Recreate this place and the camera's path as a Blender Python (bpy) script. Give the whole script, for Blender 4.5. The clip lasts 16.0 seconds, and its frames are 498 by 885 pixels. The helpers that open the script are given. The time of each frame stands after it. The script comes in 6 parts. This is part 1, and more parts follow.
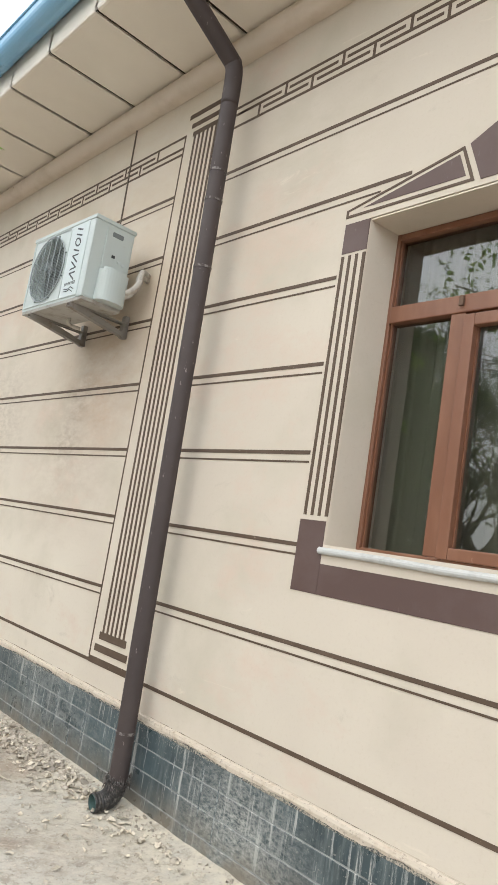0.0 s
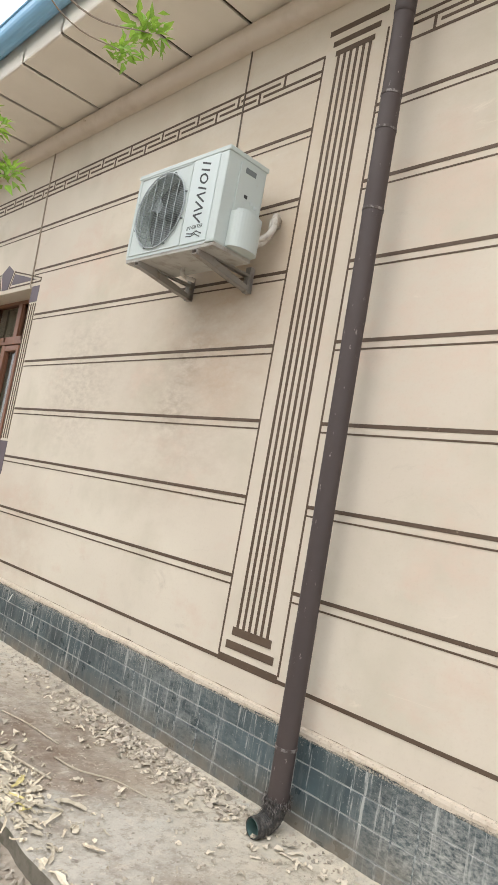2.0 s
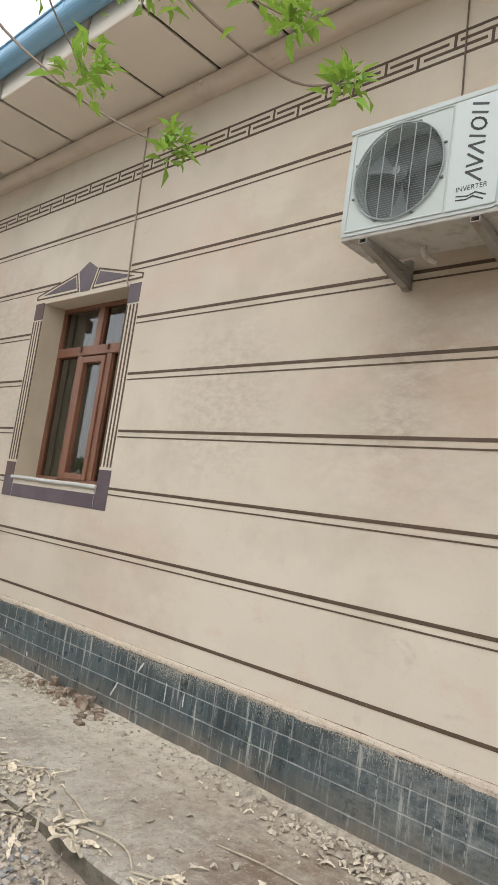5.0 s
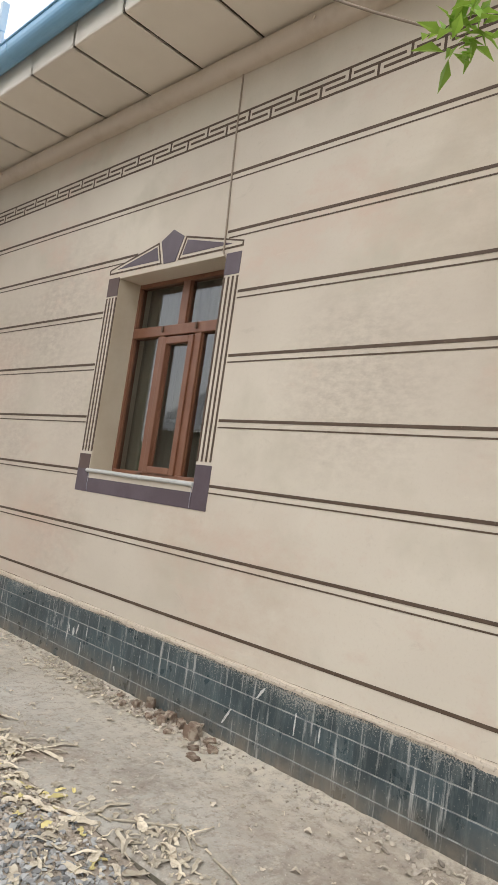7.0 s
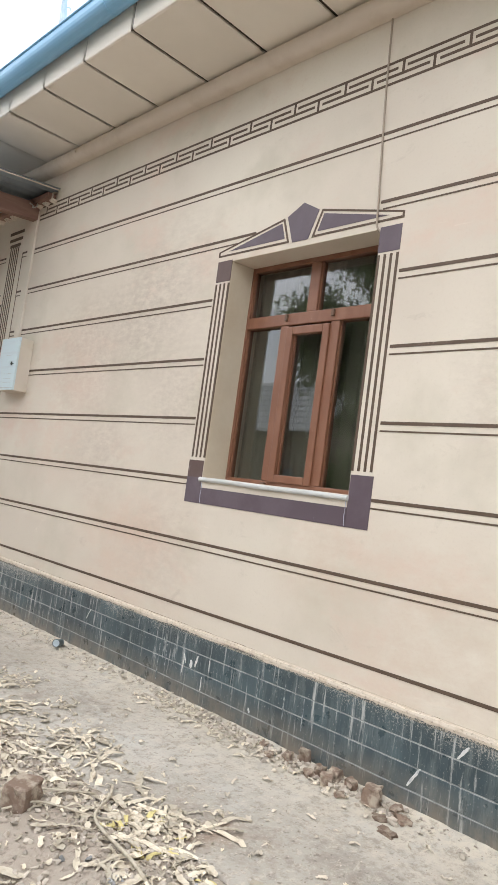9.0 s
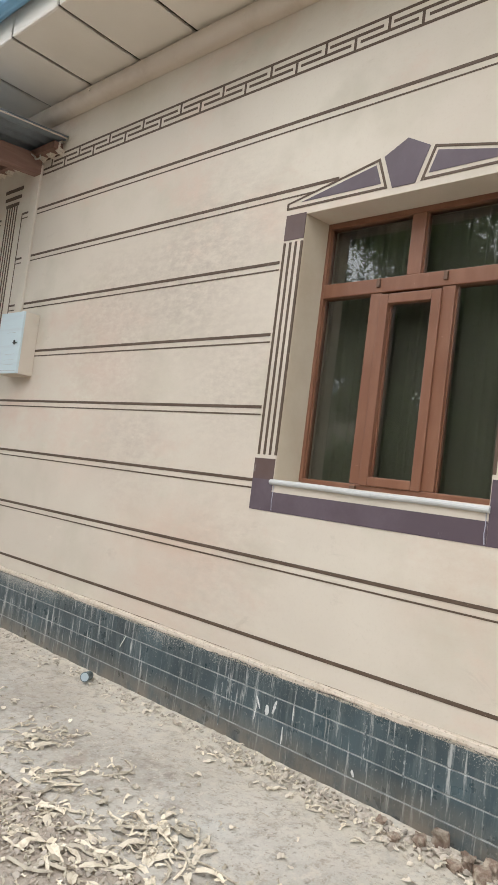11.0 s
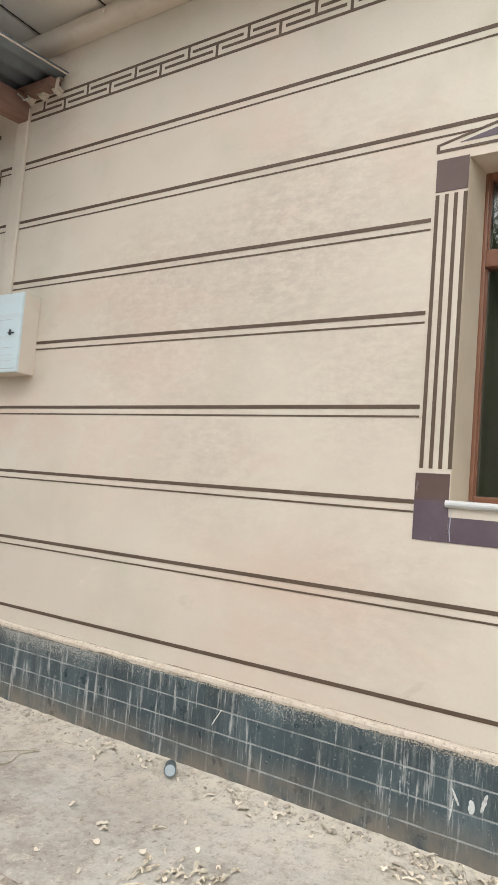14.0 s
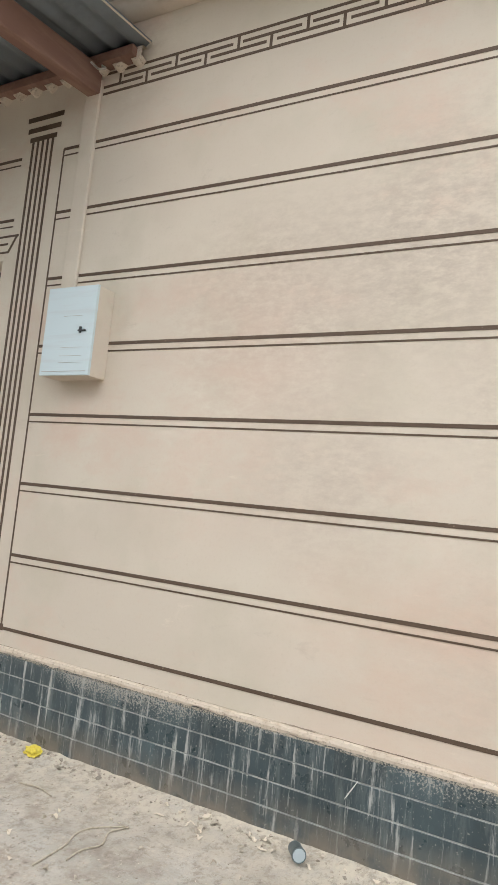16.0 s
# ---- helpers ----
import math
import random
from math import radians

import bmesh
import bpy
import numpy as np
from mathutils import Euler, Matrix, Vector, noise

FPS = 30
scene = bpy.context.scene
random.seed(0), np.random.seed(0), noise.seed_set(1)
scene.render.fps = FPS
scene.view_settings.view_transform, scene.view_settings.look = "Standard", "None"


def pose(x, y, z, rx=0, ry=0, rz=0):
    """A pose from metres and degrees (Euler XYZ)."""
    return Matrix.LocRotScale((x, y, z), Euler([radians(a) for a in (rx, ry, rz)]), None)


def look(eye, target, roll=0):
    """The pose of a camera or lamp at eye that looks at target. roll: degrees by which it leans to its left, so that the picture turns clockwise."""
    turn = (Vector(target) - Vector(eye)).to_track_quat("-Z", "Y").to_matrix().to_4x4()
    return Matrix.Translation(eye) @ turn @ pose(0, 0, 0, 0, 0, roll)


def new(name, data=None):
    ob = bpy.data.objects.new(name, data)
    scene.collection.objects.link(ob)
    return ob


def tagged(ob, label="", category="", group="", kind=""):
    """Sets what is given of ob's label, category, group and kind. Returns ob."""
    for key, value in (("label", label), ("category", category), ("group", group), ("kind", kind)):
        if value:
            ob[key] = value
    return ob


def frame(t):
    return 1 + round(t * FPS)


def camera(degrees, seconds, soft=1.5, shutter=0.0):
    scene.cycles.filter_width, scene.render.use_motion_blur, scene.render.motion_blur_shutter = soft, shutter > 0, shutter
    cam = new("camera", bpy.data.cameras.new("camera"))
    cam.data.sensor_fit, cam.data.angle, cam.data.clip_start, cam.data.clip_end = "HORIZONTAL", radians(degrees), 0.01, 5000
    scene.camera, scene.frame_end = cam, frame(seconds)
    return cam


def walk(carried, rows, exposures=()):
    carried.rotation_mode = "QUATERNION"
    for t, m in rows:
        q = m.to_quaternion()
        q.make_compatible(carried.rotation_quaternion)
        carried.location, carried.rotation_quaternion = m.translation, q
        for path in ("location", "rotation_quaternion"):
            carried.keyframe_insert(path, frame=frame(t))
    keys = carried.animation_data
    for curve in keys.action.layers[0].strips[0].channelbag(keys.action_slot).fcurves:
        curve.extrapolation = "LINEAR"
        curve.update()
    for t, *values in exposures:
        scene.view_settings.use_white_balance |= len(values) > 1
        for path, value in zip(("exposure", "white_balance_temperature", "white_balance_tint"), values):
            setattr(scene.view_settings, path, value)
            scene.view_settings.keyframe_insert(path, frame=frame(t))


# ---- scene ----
cam = camera(39.7, 16.0)
METRES, EYE, TILT, LEAN, TURN = 8.8, 1.55, 0.0, 0.0, -41.2
PATH = [
    (0, (-0.024, 0.025, 1.487), (1.291, 1.505, 1.77), 9.2),
    (0.5, (-0.147, 0.271, 1.473), (1.285, 1.638, 1.762), 9.1),
    (1, (-0.24, 0.491, 1.501), (1.233, 1.819, 1.764), 9.4),
    (1.5, (-0.3, 0.728, 1.468), (1.088, 2.15, 1.699), 9.3),
    (2, (-0.321, 1.032, 1.482), (1.034, 2.493, 1.654), 10.2),
    (2.5, (-0.392, 1.286, 1.454), (1.012, 2.701, 1.621), 9.9),
    (3, (-0.511, 1.545, 1.45), (0.868, 2.99, 1.542), 9.6),
    (3.5, (-0.566, 1.826, 1.441), (0.751, 3.316, 1.654), 9.1),
    (4, (-0.58, 2.091, 1.463), (0.727, 3.589, 1.679), 11.0),
    (4.2, (-0.603, 2.246, 1.43), (0.743, 3.707, 1.661), 11.0),
    (6.3, (-0.686, 3.403, 1.473), (0.786, 4.743, 1.677), 6.9),
    (6.5, (-0.672, 3.478, 1.482), (0.765, 4.859, 1.649), 7.4),
    (7, (-0.7, 3.718, 1.469), (0.711, 5.127, 1.63), 8.1),
    (7.5, (-0.694, 4.015, 1.491), (0.65, 5.488, 1.649), 7.6),
    (8, (-0.802, 4.31, 1.457), (0.673, 5.65, 1.625), 9.2),
    (8.5, (-0.869, 4.529, 1.488), (0.595, 5.889, 1.555), 8.6),
    (9, (-0.85, 4.823, 1.463), (0.544, 6.249, 1.608), 7.7),
    (9.5, (-0.802, 5.115, 1.48), (0.565, 6.567, 1.62), 8.7),
    (9.7, (-0.755, 5.231, 1.486), (0.616, 6.682, 1.613), 8.6),
    (11.8, (-0.677, 6.453, 1.506), (0.94, 7.619, 1.669), 5.7),
    (12, (-0.742, 6.598, 1.488), (0.911, 7.708, 1.673), 5.4),
    (12.5, (-0.719, 6.84, 1.477), (0.875, 8.034, 1.66), 6.9),
    (13, (-0.638, 7.166, 1.49), (0.926, 8.406, 1.623), 7.4),
    (13.5, (-0.628, 7.349, 1.475), (0.985, 8.522, 1.626), 7.3),
    (14, (-0.698, 7.59, 1.505), (0.968, 8.689, 1.644), 4.5),
    (14.4, (-0.708, 7.768, 1.503), (0.949, 8.878, 1.647), 5.6),
    (14.5, (-0.728, 7.808, 1.498), (0.934, 8.914, 1.622), 6.7),
    (14.6, (-0.743, 7.858, 1.496), (0.897, 8.992, 1.646), 6.5),
    (15, (-0.664, 8.103, 1.484), (0.992, 9.207, 1.677), 5.6),
    (15.5, (-0.638, 8.332, 1.476), (1.031, 9.427, 1.611), 7.7),
    (16, (-0.693, 8.594, 1.5), (1.029, 9.593, 1.69), 5.8),
]
EXPOSURE = [(0.0, 0.73, 6410, 7), (2.5, 0.74, 6590, 9), (3.5, 0.71, 6590, 9), (4.0, 0.60, 6590, 9), (6.5, 0.41, 6610, 10), (7.5, 0.46, 6510, 10), (8.0, 0.52, 6440, 10), (8.5, 0.78, 6370, 11), (9.0, 0.84, 6330, 10), (9.5, 0.60, 6380, 11), (12.0, 0.94, 6340, 8), (13.0, 0.98, 6370, 8), (13.5, 0.91, 6430, 9), (14.5, 0.95, 6430, 9), (15.0, 0.91, 6450, 9), (15.5, 0.83, 6460, 9), (16.0, 0.90, 6450, 9)]
walk(cam, [(t, look(eye, target, roll)) for t, eye, target, roll in PATH], EXPOSURE)

# ---- world, sun and exposure ----
world = bpy.data.worlds.new("sky")
scene.world = world
world.use_nodes = True
wn = world.node_tree.nodes
sky = wn.new("ShaderNodeTexSky")
sky.sky_type = "NISHITA"
sky.sun_disc = False
sky.sun_elevation = radians(54)
sky.sun_rotation = radians(275)
sky.air_density, sky.dust_density, sky.ozone_density = 1.0, 4.0, 1.0
soft_sky = wn.new("ShaderNodeMix")
soft_sky.data_type = "RGBA"
soft_sky.inputs[0].default_value = 0.72
soft_sky.inputs[7].default_value = (9.0, 9.2, 9.6, 1)
world.node_tree.links.new(sky.outputs[0], soft_sky.inputs[6])
world.node_tree.links.new(soft_sky.outputs[2], wn["Background"].inputs["Color"])
wn["Background"].inputs["Strength"].default_value = 0.145

sun = new("sun", bpy.data.lights.new("sun", "SUN"))
sun.data.energy = 0.9
sun.data.angle = radians(100)
sun.data.color = (1.0, 0.97, 0.92)
sun.matrix_world = look((-13, 6.3, 21), (2, 5, 0))

# ---- materials ----


def material(name, base, rough=0.7, metal=0.0, spec=0.5):
    m = bpy.data.materials.new(name)
    m.use_nodes = True
    b = m.node_tree.nodes["Principled BSDF"]
    b.inputs["Base Color"].default_value = (*base, 1)
    b.inputs["Roughness"].default_value = rough
    b.inputs["Metallic"].default_value = metal
    b.inputs["Specular IOR Level"].default_value = spec
    return m


def node(m, kind, **values):
    n = m.node_tree.nodes.new(kind)
    for key, value in values.items():
        n.inputs[key].default_value = value
    return n


def link(m, a, b):
    m.node_tree.links.new(a, b)


def coords(m, scale=(1, 1, 1)):
    """World-size coordinates of the mesh, stretched by scale."""
    c = m.node_tree.nodes.new("ShaderNodeNewGeometry")
    s = m.node_tree.nodes.new("ShaderNodeMapping")
    s.inputs["Scale"].default_value = scale
    link(m, c.outputs["Position"], s.inputs["Vector"])
    return s.outputs[0]


def noise_mask(m, scale, low, high, detail=5.0, stretch=(1, 1, 1), rough=0.6, warp=0.0):
    n = node(m, "ShaderNodeTexNoise", Scale=scale, Detail=detail, Roughness=rough, Distortion=warp)
    link(m, coords(m, stretch), n.inputs["Vector"])
    r = node(m, "ShaderNodeMapRange")
    r.inputs["From Min"].default_value, r.inputs["From Max"].default_value = low, high
    link(m, n.outputs["Fac"], r.inputs["Value"])
    return r.outputs[0]


def mix_in(m, mask, colour, amount=1.0):
    """Lays colour over what already feeds the base colour, where mask is high."""
    b = m.node_tree.nodes["Principled BSDF"]
    mix = m.node_tree.nodes.new("ShaderNodeMix")
    mix.data_type = "RGBA"
    if amount != 1.0:
        k = m.node_tree.nodes.new("ShaderNodeMath")
        k.operation = "MULTIPLY"
        k.inputs[1].default_value = amount
        link(m, mask, k.inputs[0])
        mask = k.outputs[0]
    link(m, mask, mix.inputs[0])
    if b.inputs["Base Color"].links:
        link(m, b.inputs["Base Color"].links[0].from_socket, mix.inputs[6])
    else:
        mix.inputs[6].default_value = b.inputs["Base Color"].default_value
    mix.inputs[7].default_value = (*colour, 1)
    link(m, mix.outputs[2], b.inputs["Base Color"])


def bump(m, scale, strength, distance=0.01, detail=6.0, stretch=(1, 1, 1)):
    b = m.node_tree.nodes["Principled BSDF"]
    n = node(m, "ShaderNodeTexNoise", Scale=scale, Detail=detail, Roughness=0.65)
    link(m, coords(m, stretch), n.inputs["Vector"])
    u = node(m, "ShaderNodeBump", Strength=strength, Distance=distance)
    link(m, n.outputs["Fac"], u.inputs["Height"])
    if b.inputs["Normal"].links:
        link(m, b.inputs["Normal"].links[0].from_socket, u.inputs["Normal"])
    link(m, u.outputs[0], b.inputs["Normal"])


def rough_mask(m, mask, low, high):
    r = node(m, "ShaderNodeMapRange")
    r.inputs["To Min"].default_value, r.inputs["To Max"].default_value = low, high
    link(m, mask, r.inputs["Value"])
    link(m, r.outputs[0], m.node_tree.nodes["Principled BSDF"].inputs["Roughness"])


def vary(m, amount, per_island=False):
    """Lightens and darkens whole pieces by chance."""
    b = m.node_tree.nodes["Principled BSDF"]
    if per_island:
        src = m.node_tree.nodes.new("ShaderNodeNewGeometry").outputs["Random Per Island"]
    else:
        src = m.node_tree.nodes.new("ShaderNodeObjectInfo").outputs["Random"]
    r = node(m, "ShaderNodeMapRange")
    r.inputs["To Min"].default_value, r.inputs["To Max"].default_value = 1 - amount, 1 + amount
    link(m, src, r.inputs["Value"])
    h = node(m, "ShaderNodeHueSaturation")
    link(m, r.outputs[0], h.inputs["Value"])
    if b.inputs["Base Color"].links:
        link(m, b.inputs["Base Color"].links[0].from_socket, h.inputs["Color"])
    else:
        h.inputs["Color"].default_value = b.inputs["Base Color"].default_value
    link(m, h.outputs[0], b.inputs["Base Color"])


plaster = material("cream_plaster", (0.605, 0.54, 0.452), 0.85, spec=0.25)
mix_in(plaster, noise_mask(plaster, 0.55, 0.42, 0.68, 3), (0.685, 0.625, 0.525), 1.0)
mix_in(plaster, noise_mask(plaster, 1.3, 0.52, 0.75, 4), (0.53, 0.485, 0.39), 0.9)
mix_in(plaster, noise_mask(plaster, 0.9, 0.55, 0.72, 6, (1, 1, 1.6), 0.7), (0.63, 0.495, 0.405), 0.85)
mix_in(plaster, noise_mask(plaster, 3.4, 0.60, 0.74, 10, (1, 1, 1.8), 0.75, 0.6), (0.42, 0.37, 0.30), 0.42)
mix_in(plaster, noise_mask(plaster, 2.3, 0.64, 0.72, 8, (1, 0.7, 3.0), 0.7, 1.0), (0.73, 0.65, 0.54), 0.6)


def spot(m, at, radius, scale, colour, amount):
    """A ragged patch of stain, or of painted light and shade, round one place."""
    d = node(m, "ShaderNodeVectorMath")
    d.operation = "DISTANCE"
    d.inputs[1].default_value = at
    link(m, coords(m), d.inputs[0])
    r = node(m, "ShaderNodeMapRange")
    r.inputs["From Min"].default_value, r.inputs["From Max"].default_value = radius, radius * 0.25
    link(m, d.outputs["Value"], r.inputs["Value"])
    k = node(m, "ShaderNodeMath")
    k.operation = "MULTIPLY"
    link(m, r.outputs[0], k.inputs[0])
    link(m, noise_mask(m, scale, 0.40, 0.64, 10, (1, 0.6, 1.3), 0.75), k.inputs[1])
    mix_in(m, k.outputs[0], colour, amount)


# below the air conditioner: its warm shade painted together with rusty staining
spot(plaster, (2.35, 4.35, 2.55), 0.75, 2.2, (0.46, 0.32, 0.22), 0.9)
spot(plaster, (2.35, 4.1, 3.3), 1.0, 1.8, (0.52, 0.42, 0.31), 0.7)
# broad tone that paints in the warm light bounced round the unit
spot(plaster, (2.35, 4.4, 3.9), 1.9, 0.7, (0.57, 0.46, 0.335), 0.7)
spot(plaster, (2.35, 4.6, 2.1), 1.0, 7.0, (0.44, 0.36, 0.28), 0.5)
# darker brown patch where the porch roof meets the wall
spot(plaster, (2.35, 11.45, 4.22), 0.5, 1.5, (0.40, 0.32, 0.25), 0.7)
spot(plaster, (2.35, 4.62, 2.32), 0.28, 12.0, (0.36, 0.29, 0.225), 0.7)
spot(plaster, (2.35, 4.70, 2.02), 0.24, 14.0, (0.36, 0.30, 0.24), 0.6)
spot(plaster, (2.35, 4.28, 2.20), 0.35, 4.0, (0.53, 0.38, 0.27), 0.5)
spot(plaster, (2.35, 6.0, 2.2), 0.75, 17.0, (0.40, 0.345, 0.28), 0.55)
spot(plaster, (2.35, 10.3, 2.55), 0.75, 20.0, (0.40, 0.34, 0.28), 0.65)
spot(plaster, (2.35, 9.6, 2.75), 0.7, 18.0, (0.42, 0.36, 0.30), 0.6)
spot(plaster, (2.35, 8.95, 2.1), 0.6, 20.0, (0.43, 0.37, 0.31), 0.5)
spot(plaster, (2.35, 9.2, 3.0), 0.8, 18.0, (0.44, 0.38, 0.32), 0.5)
spot(plaster, (2.35, 5.3, 3.2), 0.8, 5.0, (0.50, 0.43, 0.34), 0.5)
spot(plaster, (2.35, 6.6, 0.8), 0.7, 3.0, (0.56, 0.44, 0.34), 0.6)
spot(plaster, (2.35, 7.3, 1.15), 0.5, 4.0, (0.55, 0.43, 0.33), 0.5)
spot(plaster, (2.35, 2.6, 3.6), 0.8, 4.0, (0.52, 0.46, 0.36), 0.5)
spot(plaster, (2.35, 9.3, 0.9), 1.0, 2.0, (0.61, 0.47, 0.375), 0.7)
spot(plaster, (2.35, 10.6, 2.1), 1.0, 2.5, (0.62, 0.485, 0.40), 0.7)
spot(plaster, (2.35, 8.9, 1.0), 0.7, 14.0, (0.47, 0.39, 0.32), 0.4)
spot(plaster, (2.35, 9.9, 1.7), 0.6, 16.0, (0.45, 0.38, 0.32), 0.5)
mix_in(plaster, noise_mask(plaster, 60, 0.55, 0.8, 3), (0.50, 0.42, 0.32), 0.25)
bump(plaster, 7, 0.16, 0.015, 9)
bump(plaster, 140, 0.18, 0.002, 3)

plaster_pale = material("pale_plaster_edge", (0.64, 0.565, 0.47), 0.9, spec=0.2)
mix_in(plaster_pale, noise_mask(plaster_pale, 22, 0.5, 0.7, 8), (0.50, 0.41, 0.31), 0.7)
mix_in(plaster_pale, noise_mask(plaster_pale, 60, 0.56, 0.66, 4), (0.30, 0.25, 0.2), 0.6)
bump(plaster_pale, 45, 0.6, 0.01, 8)

# wall plaster in a darker copy that carries the shade of deep reveals
reveal_shade = material("shaded_reveal_plaster", (0.52, 0.45, 0.34), 0.85, spec=0.25)
mix_in(reveal_shade, noise_mask(reveal_shade, 2.5, 0.45, 0.7, 7), (0.43, 0.35, 0.25), 0.7)
bump(reveal_shade, 30, 0.15, 0.006)

groove = material("brown_line_paint", (0.098, 0.066, 0.045), 0.62, spec=0.35)
mix_in(groove, noise_mask(groove, 6, 0.45, 0.7, 6), (0.135, 0.096, 0.068), 0.6)
mix_in(groove, noise_mask(groove, 55, 0.66, 0.72, 3), (0.36, 0.29, 0.22), 0.5)
bump(groove, 80, 0.2, 0.002)

panel_brown = material("brown_panel_paint", (0.105, 0.066, 0.058), 0.5, spec=0.4)
mix_in(panel_brown, noise_mask(panel_brown, 4, 0.45, 0.7, 6), (0.13, 0.09, 0.082), 0.7)
mix_in(panel_brown, noise_mask(panel_brown, 26, 0.66, 0.73, 8, (1, 1, 0.3)), (0.34, 0.30, 0.30), 0.5)
bump(panel_brown, 60, 0.15, 0.003)

panel_violet = material("violet_brown_panel_paint", (0.098, 0.072, 0.086), 0.45, spec=0.45)
mix_in(panel_violet, noise_mask(panel_violet, 4, 0.45, 0.7, 6), (0.135, 0.105, 0.125), 0.7)
mix_in(panel_violet, noise_mask(panel_violet, 26, 0.66, 0.73, 8, (1, 1, 0.3)), (0.36, 0.34, 0.38), 0.5)
bump(panel_violet, 60, 0.15, 0.003)

soffit_paint = material("beige_soffit_sheet", (0.82, 0.76, 0.67), 0.5, spec=0.4)
mix_in(soffit_paint, noise_mask(soffit_paint, 1.2, 0.4, 0.7, 4), (0.72, 0.66, 0.575), 0.6)
vary(soffit_paint, 0.035)
cornice_paint = material("cornice_plaster", (0.66, 0.575, 0.485), 0.75, spec=0.3)
mix_in(cornice_paint, noise_mask(cornice_paint, 5, 0.5, 0.72, 8), (0.56, 0.47, 0.38), 0.7)
bump(cornice_paint, 18, 0.25, 0.01, 8)
seam_dark = material("dark_seam", (0.085, 0.062, 0.05), 0.7)

gutter_blue = material("blue_gutter_sheet", (0.21, 0.45, 0.68), 0.3, spec=0.5)
mix_in(gutter_blue, noise_mask(gutter_blue, 3, 0.45, 0.7, 6, (1, 0.4, 1)), (0.30, 0.52, 0.72), 0.6)
pipe_brown = material("dark_brown_pipe", (0.060, 0.047, 0.046), 0.5, spec=0.35)
mix_in(pipe_brown, noise_mask(pipe_brown, 3, 0.4, 0.75, 7, (1, 1, 0.4)), (0.085, 0.066, 0.062), 0.6)
mix_in(pipe_brown, noise_mask(pipe_brown, 45, 0.66, 0.72, 6, (1, 1, 0.4)), (0.45, 0.40, 0.36), 0.6)
rough_mask(pipe_brown, noise_mask(pipe_brown, 9, 0.3, 0.7, 6), 0.5, 0.68)
pipe_joint = material("pale_sealant", (0.22, 0.20, 0.19), 0.7)
mix_in(pipe_joint, noise_mask(pipe_joint, 40, 0.40, 0.52, 4), (0.07, 0.055, 0.05))
black_plastic = material("black_plastic", (0.03, 0.028, 0.027), 0.5)
mix_in(black_plastic, noise_mask(black_plastic, 40, 0.52, 0.7, 6), (0.2, 0.18, 0.16), 0.7)

tile_paint = material("dark_teal_tile", (0.043, 0.063, 0.071), 0.32, spec=0.5)
mix_in(tile_paint, noise_mask(tile_paint, 2.2, 0.42, 0.7, 5), (0.070, 0.105, 0.118), 0.85)
vary(tile_paint, 0.16)
mix_in(tile_paint, noise_mask(tile_paint, 6, 0.50, 0.72, 9, (1, 2.4, 0.35), 0.75), (0.19, 0.215, 0.215), 0.7)
mix_in(tile_paint, noise_mask(tile_paint, 11, 0.55, 0.64, 9, (1, 3.0, 0.20), 0.72), (0.48, 0.49, 0.47), 0.85)
mix_in(tile_paint, noise_mask(tile_paint, 60, 0.63, 0.70, 3), (0.40, 0.39, 0.35), 0.5)
top_z = node(tile_paint, "ShaderNodeSeparateXYZ")
link(tile_paint, coords(tile_paint), top_z.inputs[0])
edge = node(tile_paint, "ShaderNodeMapRange")
edge.inputs["From Min"].default_value, edge.inputs["From Max"].default_value = 0.33, 0.47
edge.inputs["To Min"].default_value, edge.inputs["To Max"].default_value = -0.22, 0.02
link(tile_paint, top_z.outputs[2], edge.inputs["Value"])
patchy = node(tile_paint, "ShaderNodeTexNoise", Scale=1.1, Detail=3.0)
link(tile_paint, coords(tile_paint), patchy.inputs["Vector"])
patchy_low = node(tile_paint, "ShaderNodeMapRange")
patchy_low.inputs["From Min"].default_value, patchy_low.inputs["From Max"].default_value = 0.35, 0.65
patchy_low.inputs["To Min"].default_value, patchy_low.inputs["To Max"].default_value = -0.10, 0.08
link(tile_paint, patchy.outputs[0], patchy_low.inputs["Value"])
lift = node(tile_paint, "ShaderNodeMath")
link(tile_paint, edge.outputs[0], lift.inputs[0])
link(tile_paint, patchy_low.outputs[0], lift.inputs[1])
grains = node(tile_paint, "ShaderNodeTexNoise", Scale=110.0, Detail=5.0, Roughness=0.7)
link(tile_paint, coords(tile_paint), grains.inputs["Vector"])
speck = node(tile_paint, "ShaderNodeMath")
link(tile_paint, grains.outputs[0], speck.inputs[0])
link(tile_paint, lift.outputs[0], speck.inputs[1])
spatter = node(tile_paint, "ShaderNodeMapRange")
spatter.inputs["From Min"].default_value, spatter.inputs["From Max"].default_value = 0.48, 0.56
link(tile_paint, speck.outputs[0], spatter.inputs["Value"])
mix_in(tile_paint, spatter.outputs[0], (0.40, 0.385, 0.345), 0.8)
spot(tile_paint, (2.34, 2.35, 0.10), 0.55, 45.0, (0.50, 0.50, 0.47), 0.9)
spot(tile_paint, (2.34, 4.2, 0.2), 0.9, 22.0, (0.34, 0.36, 0.35), 0.55)
dirt_z = node(tile_paint, "ShaderNodeSeparateXYZ")
link(tile_paint, coords(tile_paint), dirt_z.inputs[0])
splash = node(tile_paint, "ShaderNodeMapRange")
splash.inputs["From Min"].default_value, splash.inputs["From Max"].default_value = 0.22, 0.05
link(tile_paint, dirt_z.outputs[2], splash.inputs["Value"])
splash_mask = node(tile_paint, "ShaderNodeMath")
splash_mask.operation = "MULTIPLY"
